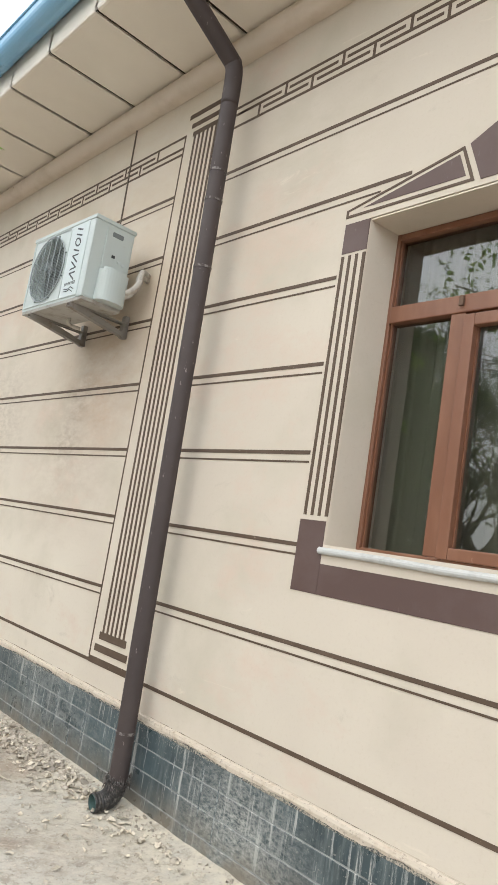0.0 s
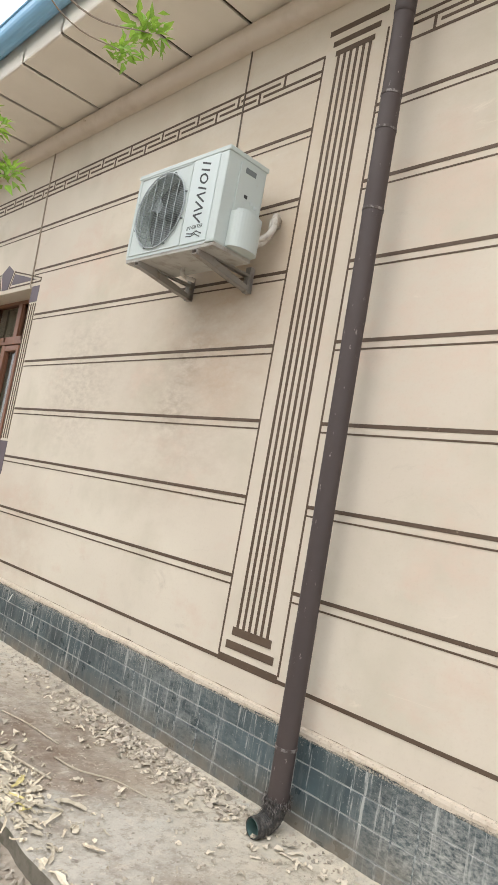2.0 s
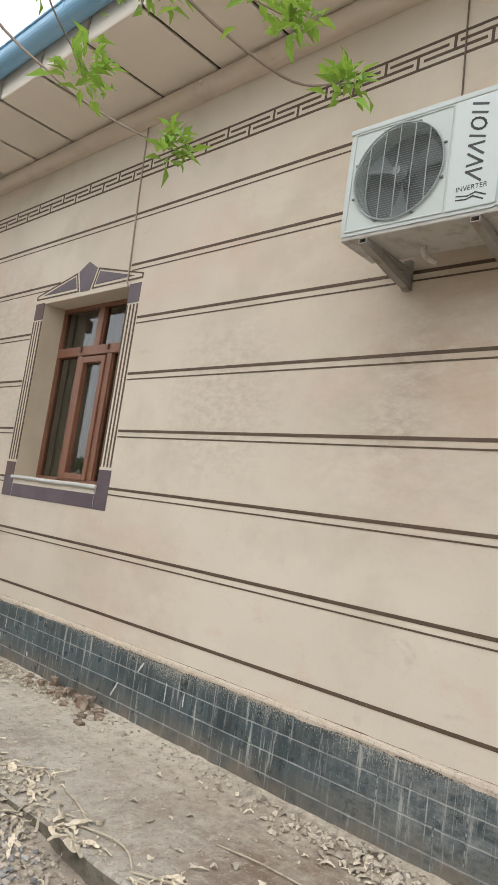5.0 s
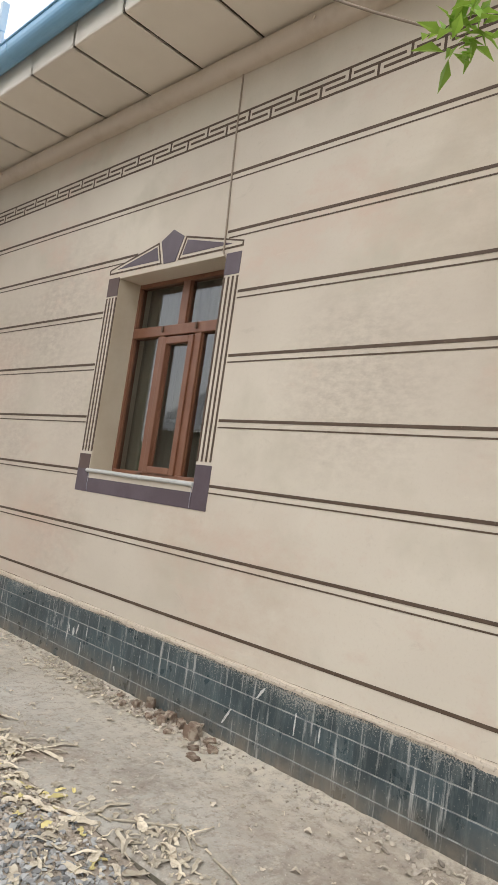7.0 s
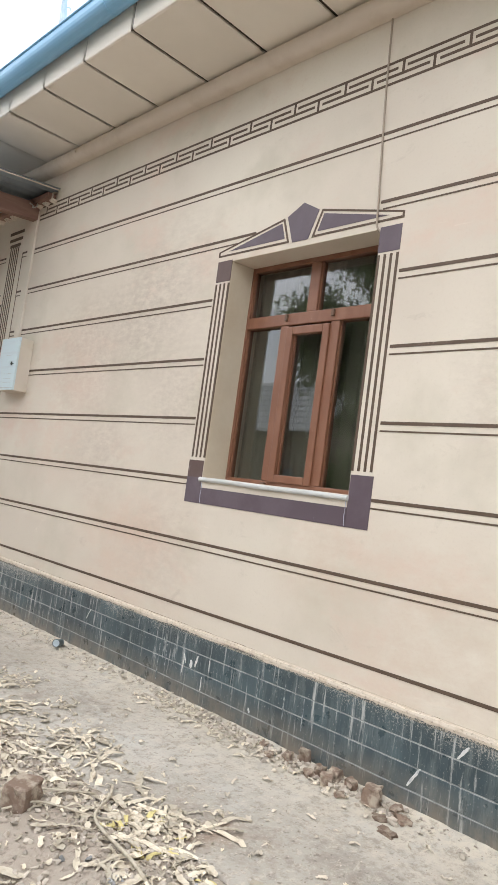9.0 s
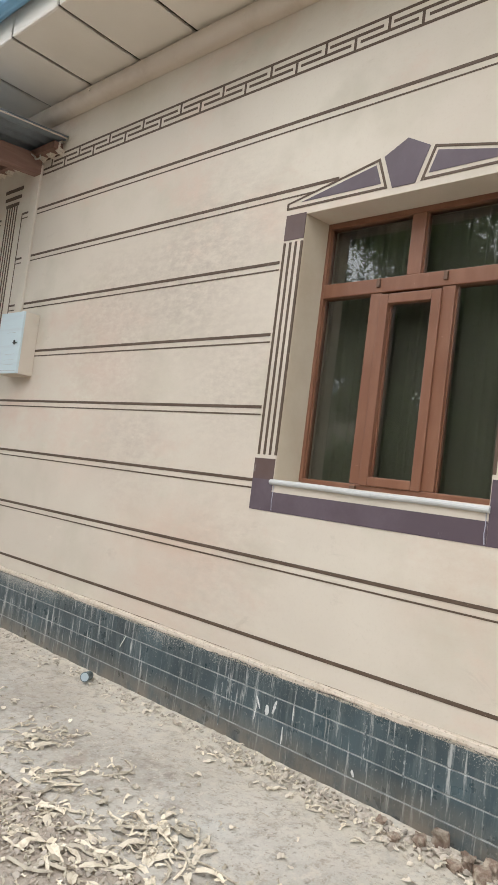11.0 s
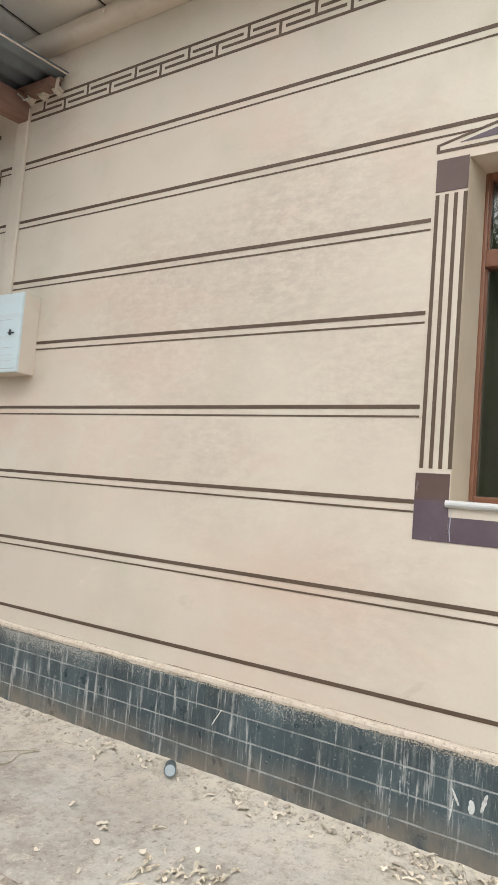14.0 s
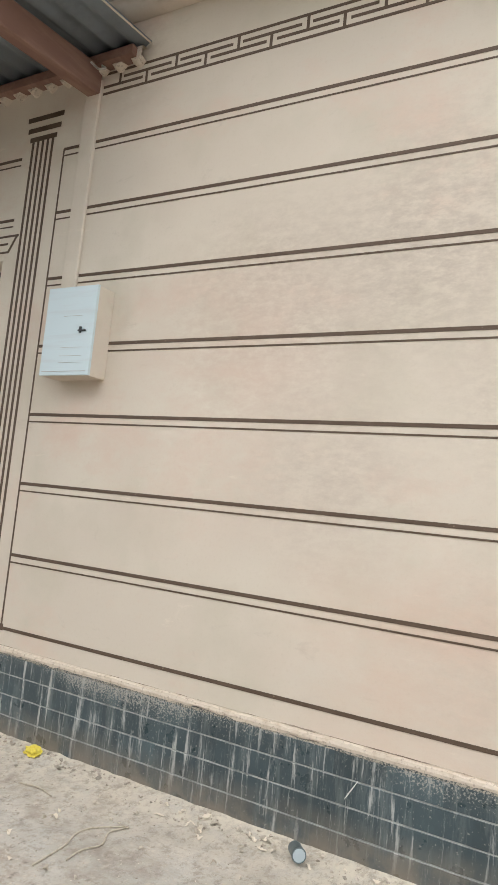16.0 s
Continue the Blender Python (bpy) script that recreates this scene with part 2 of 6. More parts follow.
link(tile_paint, splash.outputs[0], splash_mask.inputs[0])
link(tile_paint, noise_mask(tile_paint, 7, 0.28, 0.58, 8), splash_mask.inputs[1])
mix_in(tile_paint, splash_mask.outputs[0], (0.20, 0.175, 0.14), 0.9)
rough_mask(tile_paint, noise_mask(tile_paint, 8, 0.35, 0.7, 6), 0.25, 0.62)
bump(tile_paint, 18, 0.12, 0.006)
grout = material("pale_grout", (0.36, 0.37, 0.355), 0.9)
mix_in(grout, noise_mask(grout, 9, 0.45, 0.65, 6), (0.15, 0.16, 0.16), 0.8)
mortar = material("spattered_mortar", (0.34, 0.31, 0.26), 0.95, spec=0.2)
mix_in(mortar, noise_mask(mortar, 120, 0.47, 0.54, 5), (0.045, 0.06, 0.066), 0.9)
mix_in(mortar, noise_mask(mortar, 7, 0.5, 0.7, 6), (0.50, 0.43, 0.34), 0.6)
bump(mortar, 70, 0.7, 0.008, 8)

frame_paint = material("red_brown_frame_paint", (0.20, 0.088, 0.050), 0.40, spec=0.5)
mix_in(frame_paint, noise_mask(frame_paint, 9, 0.45, 0.72, 8, (1, 1, 0.25)), (0.255, 0.125, 0.075), 0.8)
mix_in(frame_paint, noise_mask(frame_paint, 40, 0.69, 0.74, 4), (0.40, 0.25, 0.18), 0.45)
bump(frame_paint, 50, 0.12, 0.003, 6, (1, 1, 0.2))
sill_paint = material("white_sill_paint", (0.54, 0.545, 0.53), 0.5)
mix_in(sill_paint, noise_mask(sill_paint, 14, 0.55, 0.72, 8), (0.36, 0.36, 0.35), 0.7)
bump(sill_paint, 50, 0.25, 0.004)
crack_pale = material("pale_paint_crack", (0.42, 0.43, 0.50), 0.8)
curtain_cloth = material("grey_green_curtain", (0.32, 0.31, 0.245), 0.95, spec=0.1)
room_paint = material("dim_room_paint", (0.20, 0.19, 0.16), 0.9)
steel_hook = material("rusty_steel", (0.16, 0.10, 0.07), 0.7, 0.4)

pane_glass = bpy.data.materials.new("window_glass")
pane_glass.use_nodes = True
pn = pane_glass.node_tree.nodes
pn.remove(pn["Principled BSDF"])
shine = pn.new("ShaderNodeBsdfGlossy")
shine.inputs["Roughness"].default_value = 0.0
clear = pn.new("ShaderNodeBsdfTransparent")
clear.inputs["Color"].default_value = (0.80, 0.84, 0.80, 1)
fres = pn.new("ShaderNodeFresnel")
fres.inputs["IOR"].default_value = 2.15
glass_mix = pn.new("ShaderNodeMixShader")
wob = pn.new("ShaderNodeTexNoise")
wob.inputs["Scale"].default_value = 2.2
wobble = pn.new("ShaderNodeBump")
wobble.inputs["Strength"].default_value = 0.004
wobble.inputs["Distance"].default_value = 0.02
link(pane_glass, wob.outputs[0], wobble.inputs["Height"])
link(pane_glass, wobble.outputs[0], shine.inputs["Normal"])
link(pane_glass, fres.outputs[0], glass_mix.inputs[0])
link(pane_glass, clear.outputs[0], glass_mix.inputs[1])
link(pane_glass, shine.outputs[0], glass_mix.inputs[2])
link(pane_glass, glass_mix.outputs[0], pn["Material Output"].inputs[0])

pane_clear = bpy.data.materials.new("window_glass_body")
pane_clear.use_nodes = True
cn = pane_clear.node_tree.nodes
cn.remove(cn["Principled BSDF"])
link(pane_clear, cn.new("ShaderNodeBsdfTransparent").outputs[0], cn["Material Output"].inputs[0])

white_case = material("white_enamel_case", (0.49, 0.545, 0.53), 0.42)
mix_in(white_case, noise_mask(white_case, 5, 0.5, 0.75, 8, (1, 1, 0.4)), (0.47, 0.51, 0.49), 0.6)
mix_in(white_case, noise_mask(white_case, 30, 0.66, 0.73, 6), (0.40, 0.38, 0.34), 0.35)
case_label = material("pale_label_panel", (0.51, 0.57, 0.565), 0.3)
case_under = material("dusty_galvanised_base", (0.44, 0.43, 0.40), 0.6, 0.1)
mix_in(case_under, noise_mask(case_under, 14, 0.5, 0.68, 8), (0.26, 0.22, 0.18), 0.7)
grille_grey = material("grey_grille_wire", (0.30, 0.335, 0.34), 0.45)
fan_grey = material("grey_fan_blade", (0.20, 0.23, 0.235), 0.5)
fan_dark = material("dark_fan_cavity", (0.16, 0.18, 0.185), 0.8)
logo_dark = material("dark_lettering", (0.03, 0.032, 0.036), 0.5)
bracket_paint = material("grey_bracket_paint", (0.27, 0.25, 0.225), 0.5)
mix_in(bracket_paint, noise_mask(bracket_paint, 16, 0.55, 0.7, 8), (0.18, 0.12, 0.085), 0.7)
foam_white = material("white_pipe_foam", (0.50, 0.47, 0.42), 0.8)
mix_in(foam_white, noise_mask(foam_white, 25, 0.48, 0.62, 5), (0.33, 0.29, 0.24), 0.7)
bump(foam_white, 60, 0.4, 0.006)
cable_grey = material("dusty_brown_cable", (0.15, 0.12, 0.095), 0.7)
cable_pale = material("beige_painted_cable", (0.36, 0.30, 0.235), 0.7)

box_white = material("pale_blue_white_metal", (0.57, 0.68, 0.71), 0.5)
mix_in(box_white, noise_mask(box_white, 5, 0.52, 0.7, 5, (1, 0.3, 5)), (0.52, 0.58, 0.60), 0.6)
bump(box_white, 8, 0.15, 0.004, 4, (1, 0.3, 6))
sheet_grey = material("blue_grey_roof_sheet", (0.26, 0.30, 0.335), 0.6, 0.2)
mix_in(sheet_grey, noise_mask(sheet_grey, 6, 0.5, 0.7, 7), (0.18, 0.20, 0.215), 0.7)
beam_wood = material("red_brown_painted_timber", (0.21, 0.115, 0.085), 0.7)
mix_in(beam_wood, noise_mask(beam_wood, 14, 0.45, 0.7, 8, (0.15, 1, 1)), (0.30, 0.185, 0.14), 0.7)
bump(beam_wood, 40, 0.3, 0.004, 6, (0.15, 1, 1))
foam_seal = material("pale_mortar_seal", (0.60, 0.53, 0.45), 0.9)
bump(foam_seal, 50, 0.5, 0.01)

concrete = material("dusty_concrete", (0.42, 0.395, 0.345), 0.92, spec=0.2)
mix_in(concrete, noise_mask(concrete, 1.1, 0.42, 0.62, 6), (0.53, 0.505, 0.45), 0.95)
mix_in(concrete, noise_mask(concrete, 2.0, 0.50, 0.64, 10, rough=0.75), (0.25, 0.215, 0.18), 0.7)
mix_in(concrete, noise_mask(concrete, 0.8, 0.54, 0.64, 8, rough=0.7), (0.26, 0.19, 0.14), 0.75)
mix_in(concrete, noise_mask(concrete, 7, 0.52, 0.66, 12, rough=0.8), (0.55, 0.50, 0.43), 0.7)
mix_in(concrete, noise_mask(concrete, 70, 0.60, 0.70, 4), (0.60, 0.55, 0.48), 0.5)
mix_in(concrete, noise_mask(concrete, 30, 0.58, 0.68, 7), (0.15, 0.125, 0.10), 0.65)
mix_in(concrete, noise_mask(concrete, 1.4, 0.55, 0.66, 7, rough=0.65), (0.50, 0.495, 0.455), 0.85)
spot(concrete, (1.95, 4.65, 0.0), 0.95, 2.2, (0.19, 0.13, 0.095), 0.9)
spot(concrete, (1.98, 4.75, 0.0), 0.7, 9.0, (0.14, 0.095, 0.065), 0.9)
spot(concrete, (1.75, 4.1, 0.0), 0.5, 7.0, (0.21, 0.155, 0.115), 0.6)
spot(concrete, (2.1, 2.9, 0.0), 0.7, 9.0, (0.58, 0.54, 0.46), 0.8)
foot = node(concrete, "ShaderNodeSeparateXYZ")
link(concrete, coords(concrete), foot.inputs[0])
drift = node(concrete, "ShaderNodeMapRange")
drift.inputs["From Min"].default_value, drift.inputs["From Max"].default_value = 1.7, 2.25
link(concrete, foot.outputs[0], drift.inputs["Value"])
dust = node(concrete, "ShaderNodeMath")
dust.operation = "MULTIPLY"
link(concrete, drift.outputs[0], dust.inputs[0])
link(concrete, noise_mask(concrete, 9, 0.34, 0.56, 10, rough=0.75), dust.inputs[1])
mix_in(concrete, dust.outputs[0], (0.60, 0.545, 0.445), 0.95)
mix_in(concrete, noise_mask(concrete, 14, 0.50, 0.60, 12, rough=0.8), (0.22, 0.185, 0.15), 0.55)
mix_in(concrete, noise_mask(concrete, 11, 0.53, 0.60, 12, (1, 1.3, 1), 0.8), (0.58, 0.53, 0.445), 0.6)
mix_in(concrete, noise_mask(concrete, 45, 0.61, 0.67, 8, rough=0.75), (0.57, 0.52, 0.44), 0.7)
spot(concrete, (1.9, 4.5, 0.0), 0.85, 3.0, (0.19, 0.135, 0.10), 0.8)
spot(concrete, (2.0, 5.6, 0.0), 0.7, 3.0, (0.27, 0.21, 0.165), 0.6)
spot(concrete, (1.7, 10.2, 0.0), 0.8, 2.5, (0.27, 0.225, 0.18), 0.6)
bump(concrete, 22, 0.55, 0.014, 10)
bump(concrete, 130, 0.4, 0.004, 4)
soil = material("dry_rubbly_soil", (0.40, 0.345, 0.285), 0.95, spec=0.15)
mix_in(soil, noise_mask(soil, 3, 0.42, 0.66, 9), (0.42, 0.37, 0.31), 0.9)
mix_in(soil, noise_mask(soil, 25, 0.55, 0.7, 8), (0.15, 0.115, 0.09), 0.7)
mix_in(soil, noise_mask(soil, 80, 0.6, 0.7, 4), (0.50, 0.45, 0.37), 0.6)
bump(soil, 30, 0.8, 0.02, 10)
stone_mat = material("dusty_rubble", (0.47, 0.42, 0.355), 0.9, spec=0.2)
mix_in(stone_mat, noise_mask(stone_mat, 25, 0.45, 0.7, 7), (0.30, 0.25, 0.20), 0.8)
vary(stone_mat, 0.3, True)
bump(stone_mat, 60, 0.4, 0.006)
gravel_mat = material("grey_gravel", (0.33, 0.335, 0.33), 0.85, spec=0.25)
vary(gravel_mat, 0.5, True)
bump(gravel_mat, 60, 0.3, 0.004)
brick_mat = material("broken_red_brick", (0.22, 0.158, 0.12), 0.92, spec=0.2)
mix_in(brick_mat, noise_mask(brick_mat, 18, 0.45, 0.62, 8), (0.42, 0.36, 0.285), 0.95)
vary(brick_mat, 0.2)
bump(brick_mat, 50, 0.6, 0.008)
husk_mat = material("dry_straw_husk", (0.60, 0.54, 0.43), 0.85, spec=0.2)
mix_in(husk_mat, noise_mask(husk_mat, 25, 0.5, 0.68, 6), (0.36, 0.30, 0.22), 0.8)
vary(husk_mat, 0.36, True)
bump(husk_mat, 90, 0.3, 0.003, 4)
husk_yellow = material("yellow_leaf_litter", (0.62, 0.54, 0.25), 0.8, spec=0.2)
vary(husk_yellow, 0.25, True)
twig_mat = material("grey_brown_bark", (0.26, 0.205, 0.16), 0.85)
mix_in(twig_mat, noise_mask(twig_mat, 40, 0.45, 0.7, 6), (0.30, 0.24, 0.19), 0.7)
bark_mat = material("dark_bark", (0.07, 0.055, 0.043), 0.95)
bump(bark_mat, 25, 0.8, 0.02, 8, (1, 1, 0.3))


def leaf_material(name, base, tip):
    m = material(name, base, 0.5, spec=0.35)
    vary(m, 0.35, name != "young_green_leaf")
    b = m.node_tree.nodes["Principled BSDF"]
    t = m.node_tree.nodes.new("ShaderNodeBsdfTranslucent")
    t.inputs["Color"].default_value = (*tip, 1)
    s = m.node_tree.nodes.new("ShaderNodeMixShader")
    s.inputs[0].default_value = 0.35
    link(m, b.outputs[0], s.inputs[1])
    link(m, t.outputs[0], s.inputs[2])
    link(m, s.outputs[0], m.node_tree.nodes["Material Output"].inputs[0])
    return m


leaf_young = leaf_material("young_green_leaf", (0.20, 0.36, 0.06), (0.40, 0.58, 0.08))
leaf_young_crown = leaf_material("crown_green_leaf", (0.15, 0.27, 0.05), (0.28, 0.42, 0.07))
leaf_dark = leaf_material("dark_green_leaf", (0.07, 0.11, 0.035), (0.14, 0.21, 0.05))
can_mat = material("dull_tin", (0.13, 0.16, 0.165), 0.5, 0.3)
can_end = material("pale_can_end", (0.40, 0.47, 0.50), 0.5)
bag_mat = material("white_plastic_bag", (0.68, 0.69, 0.69), 0.45)
packet_mat = material("yellow_wrapper", (0.70, 0.58, 0.08), 0.45)
far_wall = material("far_house_wall", (0.24, 0.205, 0.16), 0.9)
far_roof = material("far_corrugated_roof", (0.46, 0.47, 0.48), 0.6)
mix_in(far_roof, noise_mask(far_roof, 3, 0.45, 0.7, 6), (0.33, 0.33, 0.34), 0.7)

# ---- building helpers ----


def base_of(ob):
    """The place of a thing that is only shifted, never turned."""
    p = Vector((0, 0, 0))
    while ob:
        p += ob.location
        ob = ob.parent
    return p


def part(name, bm, mat, parent=None, label="", local=False, smooth=False):
    me = bpy.data.meshes.new(name)
    if parent is not None and not local:
        bmesh.ops.translate(bm, vec=-base_of(parent), verts=bm.verts)
    bm.to_mesh(me)
    bm.free()
    me.materials.append(mat)
    if smooth:
        me.polygons.foreach_set("use_smooth", [True] * len(me.polygons))
    ob = new(name, me)
    ob.parent = parent
    if label:
        ob["label"] = label
    return ob


def thing(name, at, label, category, group="", kind=""):
    ob = new(name)
    ob.location = at
    ob.empty_display_size = 0.05
    return tagged(ob, label, category, group, kind)


def bx(x0, x1, y0, y1, z0, z1, bevel=0.0, bm=None):
    bm = bm or bmesh.new()
    r = bmesh.ops.create_cube(bm, size=1)
    for v in r["verts"]:
        v.co = Vector((x0 + (v.co.x + 0.5) * (x1 - x0), y0 + (v.co.y + 0.5) * (y1 - y0), z0 + (v.co.z + 0.5) * (z1 - z0)))
    if bevel:
        edges = {e for v in r["verts"] for e in v.link_edges}
        bmesh.ops.bevel(bm, geom=list(edges), offset=bevel, segments=2, affect="EDGES", profile=0.6)
    return bm


def prism(points, x0, x1, bm=None):
    """A polygon of (y, z) drawn out from x0 to x1."""
    bm = bm or bmesh.new()
    a = [bm.verts.new((x0, y, z)) for y, z in points]
    b = [bm.verts.new((x1, y, z)) for y, z in points]
    n = len(points)
    bm.faces.new(a)
    bm.faces.new(b[::-1])
    for i in range(n):
        bm.faces.new((a[i], b[i], b[(i + 1) % n], a[(i + 1) % n]))
    bmesh.ops.recalc_face_normals(bm, faces=bm.faces)
    return bm


def tube(points, radii, sides=8, bm=None, cap=True):
    """A round tube along points, with one radius or one for each."""
    bm = bm or bmesh.new()
    pts = [Vector(p) for p in points]
    if not hasattr(radii, "__len__"):
        radii = [radii] * len(pts)
    rings = []
    side = None
    for i, p in enumerate(pts):
        d = (pts[min(i + 1, len(pts) - 1)] - pts[max(i - 1, 0)]).normalized()
        if side is None:
            side = d.cross(Vector((0.3, 0.2, 1)) if abs(d.z) < 0.9 else Vector((1, 0, 0))).normalized()
        side = (side - d * side.dot(d)).normalized()
        up = d.cross(side)
        rings.append([bm.verts.new(p + radii[i] * (math.cos(k * 2 * math.pi / sides) * side + math.sin(k * 2 * math.pi / sides) * up)) for k in range(sides)])
    for a, b in zip(rings, rings[1:]):
        for k in range(sides):
            bm.faces.new((a[k], a[(k + 1) % sides], b[(k + 1) % sides], b[k]))
    if cap:
        bm.faces.new(rings[0][::-1])
        bm.faces.new(rings[-1])
    return bm


def bend(points, steps=8):
    """A smooth line through points (Catmull-Rom)."""
    p = [Vector(q) for q in points]
    p = [2 * p[0] - p[1]] + p + [2 * p[-1] - p[-2]]
    out = []
    for i in range(1, len(p) - 2):
        for s in range(steps):
            t = s / steps
            out.append(0.5 * (2 * p[i] + (p[i + 1] - p[i - 1]) * t + (2 * p[i - 1] - 5 * p[i] + 4 * p[i + 1] - p[i + 2]) * t * t + (3 * p[i] - p[i - 1] - 3 * p[i + 1] + p[i + 2]) * t ** 3))
    return out + [p[-2]]


def joined(name, verts, faces, mat, smooth=False):
    me = bpy.data.meshes.new(name)
    me.from_pydata(verts, [], faces)
    me.materials.append(mat)
    if smooth:
        me.polygons.foreach_set("use_smooth", [True] * len(me.polygons))
    return new(name, me)


# ---- the facade ----
WALL = 2.35            # face of the plastered wall
Y0, Y1 = -2.5, 15.0    # ends of the house
LINES = [0.626, 1.072, 1.514, 1.950, 2.389, 2.831, 3.275, 3.709]
WINDOWS = {"window_1": 1.447, "window_2": 7.875, "window_3": 13.065}
HALF, LOW, HIGH = 0.642, 1.53, 3.105

cuts = sorted([Y0, Y1] + [c + s * HALF for c in WINDOWS.values() for s in (-1, 1)])
levels = [0.0, LOW, HIGH, 4.75]
bm = bmesh.new()
for i in range(len(cuts) - 1):
    for j in range(3):
        if i % 2 == 1 and j == 1:
            continue
        bx(WALL, WALL + 0.34, cuts[i], cuts[i + 1], levels[j], levels[j + 1], bm=bm)
bmesh.ops.remove_doubles(bm, verts=bm.verts, dist=0.0005)
seen = {}
for f in list(bm.faces):
    seen.setdefault(tuple(round(c, 3) for c in f.calc_center_median()), []).append(f)
bmesh.ops.delete(bm, geom=[f for fs in seen.values() if len(fs) > 1 for f in fs], context="FACES")
bmesh.ops.recalc_face_normals(bm, faces=bm.faces)
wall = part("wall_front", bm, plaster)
tagged(wall, "cream plastered house wall with painted brown lines", "wall", kind="structure")


def line(y0, y1, z, height, name="groove_line"):
    part(name, bx(WALL - 0.0025, WALL + 0.006, y0, y1, z - height / 2, z + height / 2), groove, wall)


def upright(y, z0, z1, width=0.012):
    part("vertical_line", bx(WALL - 0.0022, WALL + 0.006, y - width / 2, y + width / 2, z0, z1), groove, wall)


PIL_R, PIL_L = 3.399, 3.852
W_OUT = 0.805


def run(z, height, stops):
    for a, b in stops:
        line(a, b, z, height)


for k, z in enumerate(LINES):
    w1, w2 = WINDOWS["window_1"], WINDOWS["window_2"]
    w3 = WINDOWS["window_3"]
    if k == 0:
        stops = [(Y0, PIL_R), (PIL_L, 11.975), (12.37, Y1)]
    elif k == 1:
        stops = [(Y0, PIL_R), (PIL_L, 11.975), (12.37, Y1)]
    elif k <= 5:
        stops = [(Y0, w1 - W_OUT), (w1 + W_OUT, PIL_R), (PIL_L, w2 - W_OUT), (w2 + W_OUT, 11.975), (w3 + 0.80, Y1)]
    elif k == 6:
        stops = [(Y0, w1 - 0.62), (w1 + 0.43, PIL_R), (PIL_L, w2 - 0.62), (w2 + 0.43, 11.70), (11.82, 11.975), (12.365, Y1)]
    else:
        stops = [(Y0, PIL_R), (PIL_L, 11.70), (11.82, 11.975), (12.37, Y1)]
    if k == 5:
        stops = [s for s in stops if s[0] != w2 + W_OUT] + [(w2 + W_OUT, 11.70), (11.82, 11.975)]
    run(z, 0.0192, stops)
    if k:
        if k == 6:
            stops = [(Y0, w1 - 0.64), (w1 + 0.60, PIL_R), (PIL_L, w2 - 0.64), (w2 + 0.60, 11.70), (11.82, 11.975), (12.365, Y1)]
        run(z - 0.0455, 0.009, stops)

# meander band: two rails, and a hook to each period between them
BT, BB, PERIOD = 4.168, 4.018, 0.4345


def meander(y0, y1):
    line(y0, y1, BT - 0.008, 0.016, "meander_rail")
    line(y0, y1, BB + 0.008, 0.016, "meander_rail")


meander(Y0, 3.36)
meander(PIL_L, 11.69)
x0, x1 = WALL - 0.0025, WALL + 0.006


def meander_piece(name, stem, bar):
    bm = bmesh.new()
    bx(x0, x1, -0.0085, 0.0085, *stem, bm=bm)
    bx(x0, x1, -0.183, 0.186, *bar, bm=bm)
    me = bpy.data.meshes.new(name)
    bm.to_mesh(me)
    bm.free()
    me.materials.append(groove)
    return me


drop = meander_piece("meander_hook", (BB + 0.0625, BT - 0.016), (BB + 0.0455, BB + 0.0625))
rise = meander_piece("meander_hook", (BB + 0.016, BT - 0.0625), (BT - 0.0625, BT - 0.0455))
for n in range(-26, 9):
    for me, y in ((drop, 8.517 + n * PERIOD), (rise, 8.3035 + n * PERIOD)):
        if y - 0.2 > Y0 and y + 0.187 < 11.69 and not (y + 0.187 > 3.36 and y - 0.184 < PIL_L):
            ob = new("meander_hook", me)
            ob.location = (0, y, 0)
            ob.parent = wall
for a, b, z in ((PIL_L, 4.01, BB + 0.054), (3.20, 3.36, BT - 0.054), (11.3755, 11.69, BB + 0.054)):
    line(a, b, z, 0.017, "meander_end")


part("meander_end", bx(x0, x1, 11.550, 11.567, BB + 0.0625, BT - 0.016), groove, wall)


def pilaster(name, yr, yl, z_low, z_high, reeds=6, heads=(0.140, 0.170, 0.210)):
    """Painted flat pilaster: reeds between a stepped foot and a stepped head."""
    c = (yr + yl) / 2
    p = thing(name, (WALL, c, z_low), "flat painted pilaster with brown reeds on plaster", "pilaster", kind="structure")
    for i in range(reeds):
        y = c + (i - (reeds - 1) / 2) * 0.0458
        part("reed", bx(WALL - 0.0028, WALL + 0.006, y - 0.0092, y + 0.0092, z_low + 0.165, z_high - 0.18), groove, p)
    for hw, z0, z1 in ((0.149, 0.123, 0.167), (0.181, 0.048, 0.090), (0.2265, -0.028, 0.012)):
        part("foot_bar", bx(WALL - 0.003, WALL + 0.006, c - hw, c + hw, z_low + z0, z_low + z1), groove, p)
    for hw, z0, z1 in ((heads[0], 0.180, 0.147), (heads[1], 0.113, 0.079), (heads[2], 0.034, 0.0)):
        part("head_bar", bx(WALL - 0.003, WALL + 0.006, c - hw, c + hw, z_high - z0, z_high - z1), groove, p)
    return p


pilaster("pilaster_1", PIL_R, PIL_L, 0.642, 4.310)
upright(PIL_L, 0.65, BT)
upright(PIL_R - 0.004, 0.65, BT)
pilaster("pilaster_2", 12.00, 12.37, 0.640, 3.993, 5, (0.124, 0.152, 0.166))
upright(11.975, 0.65, 3.71)

# ---- windows ----


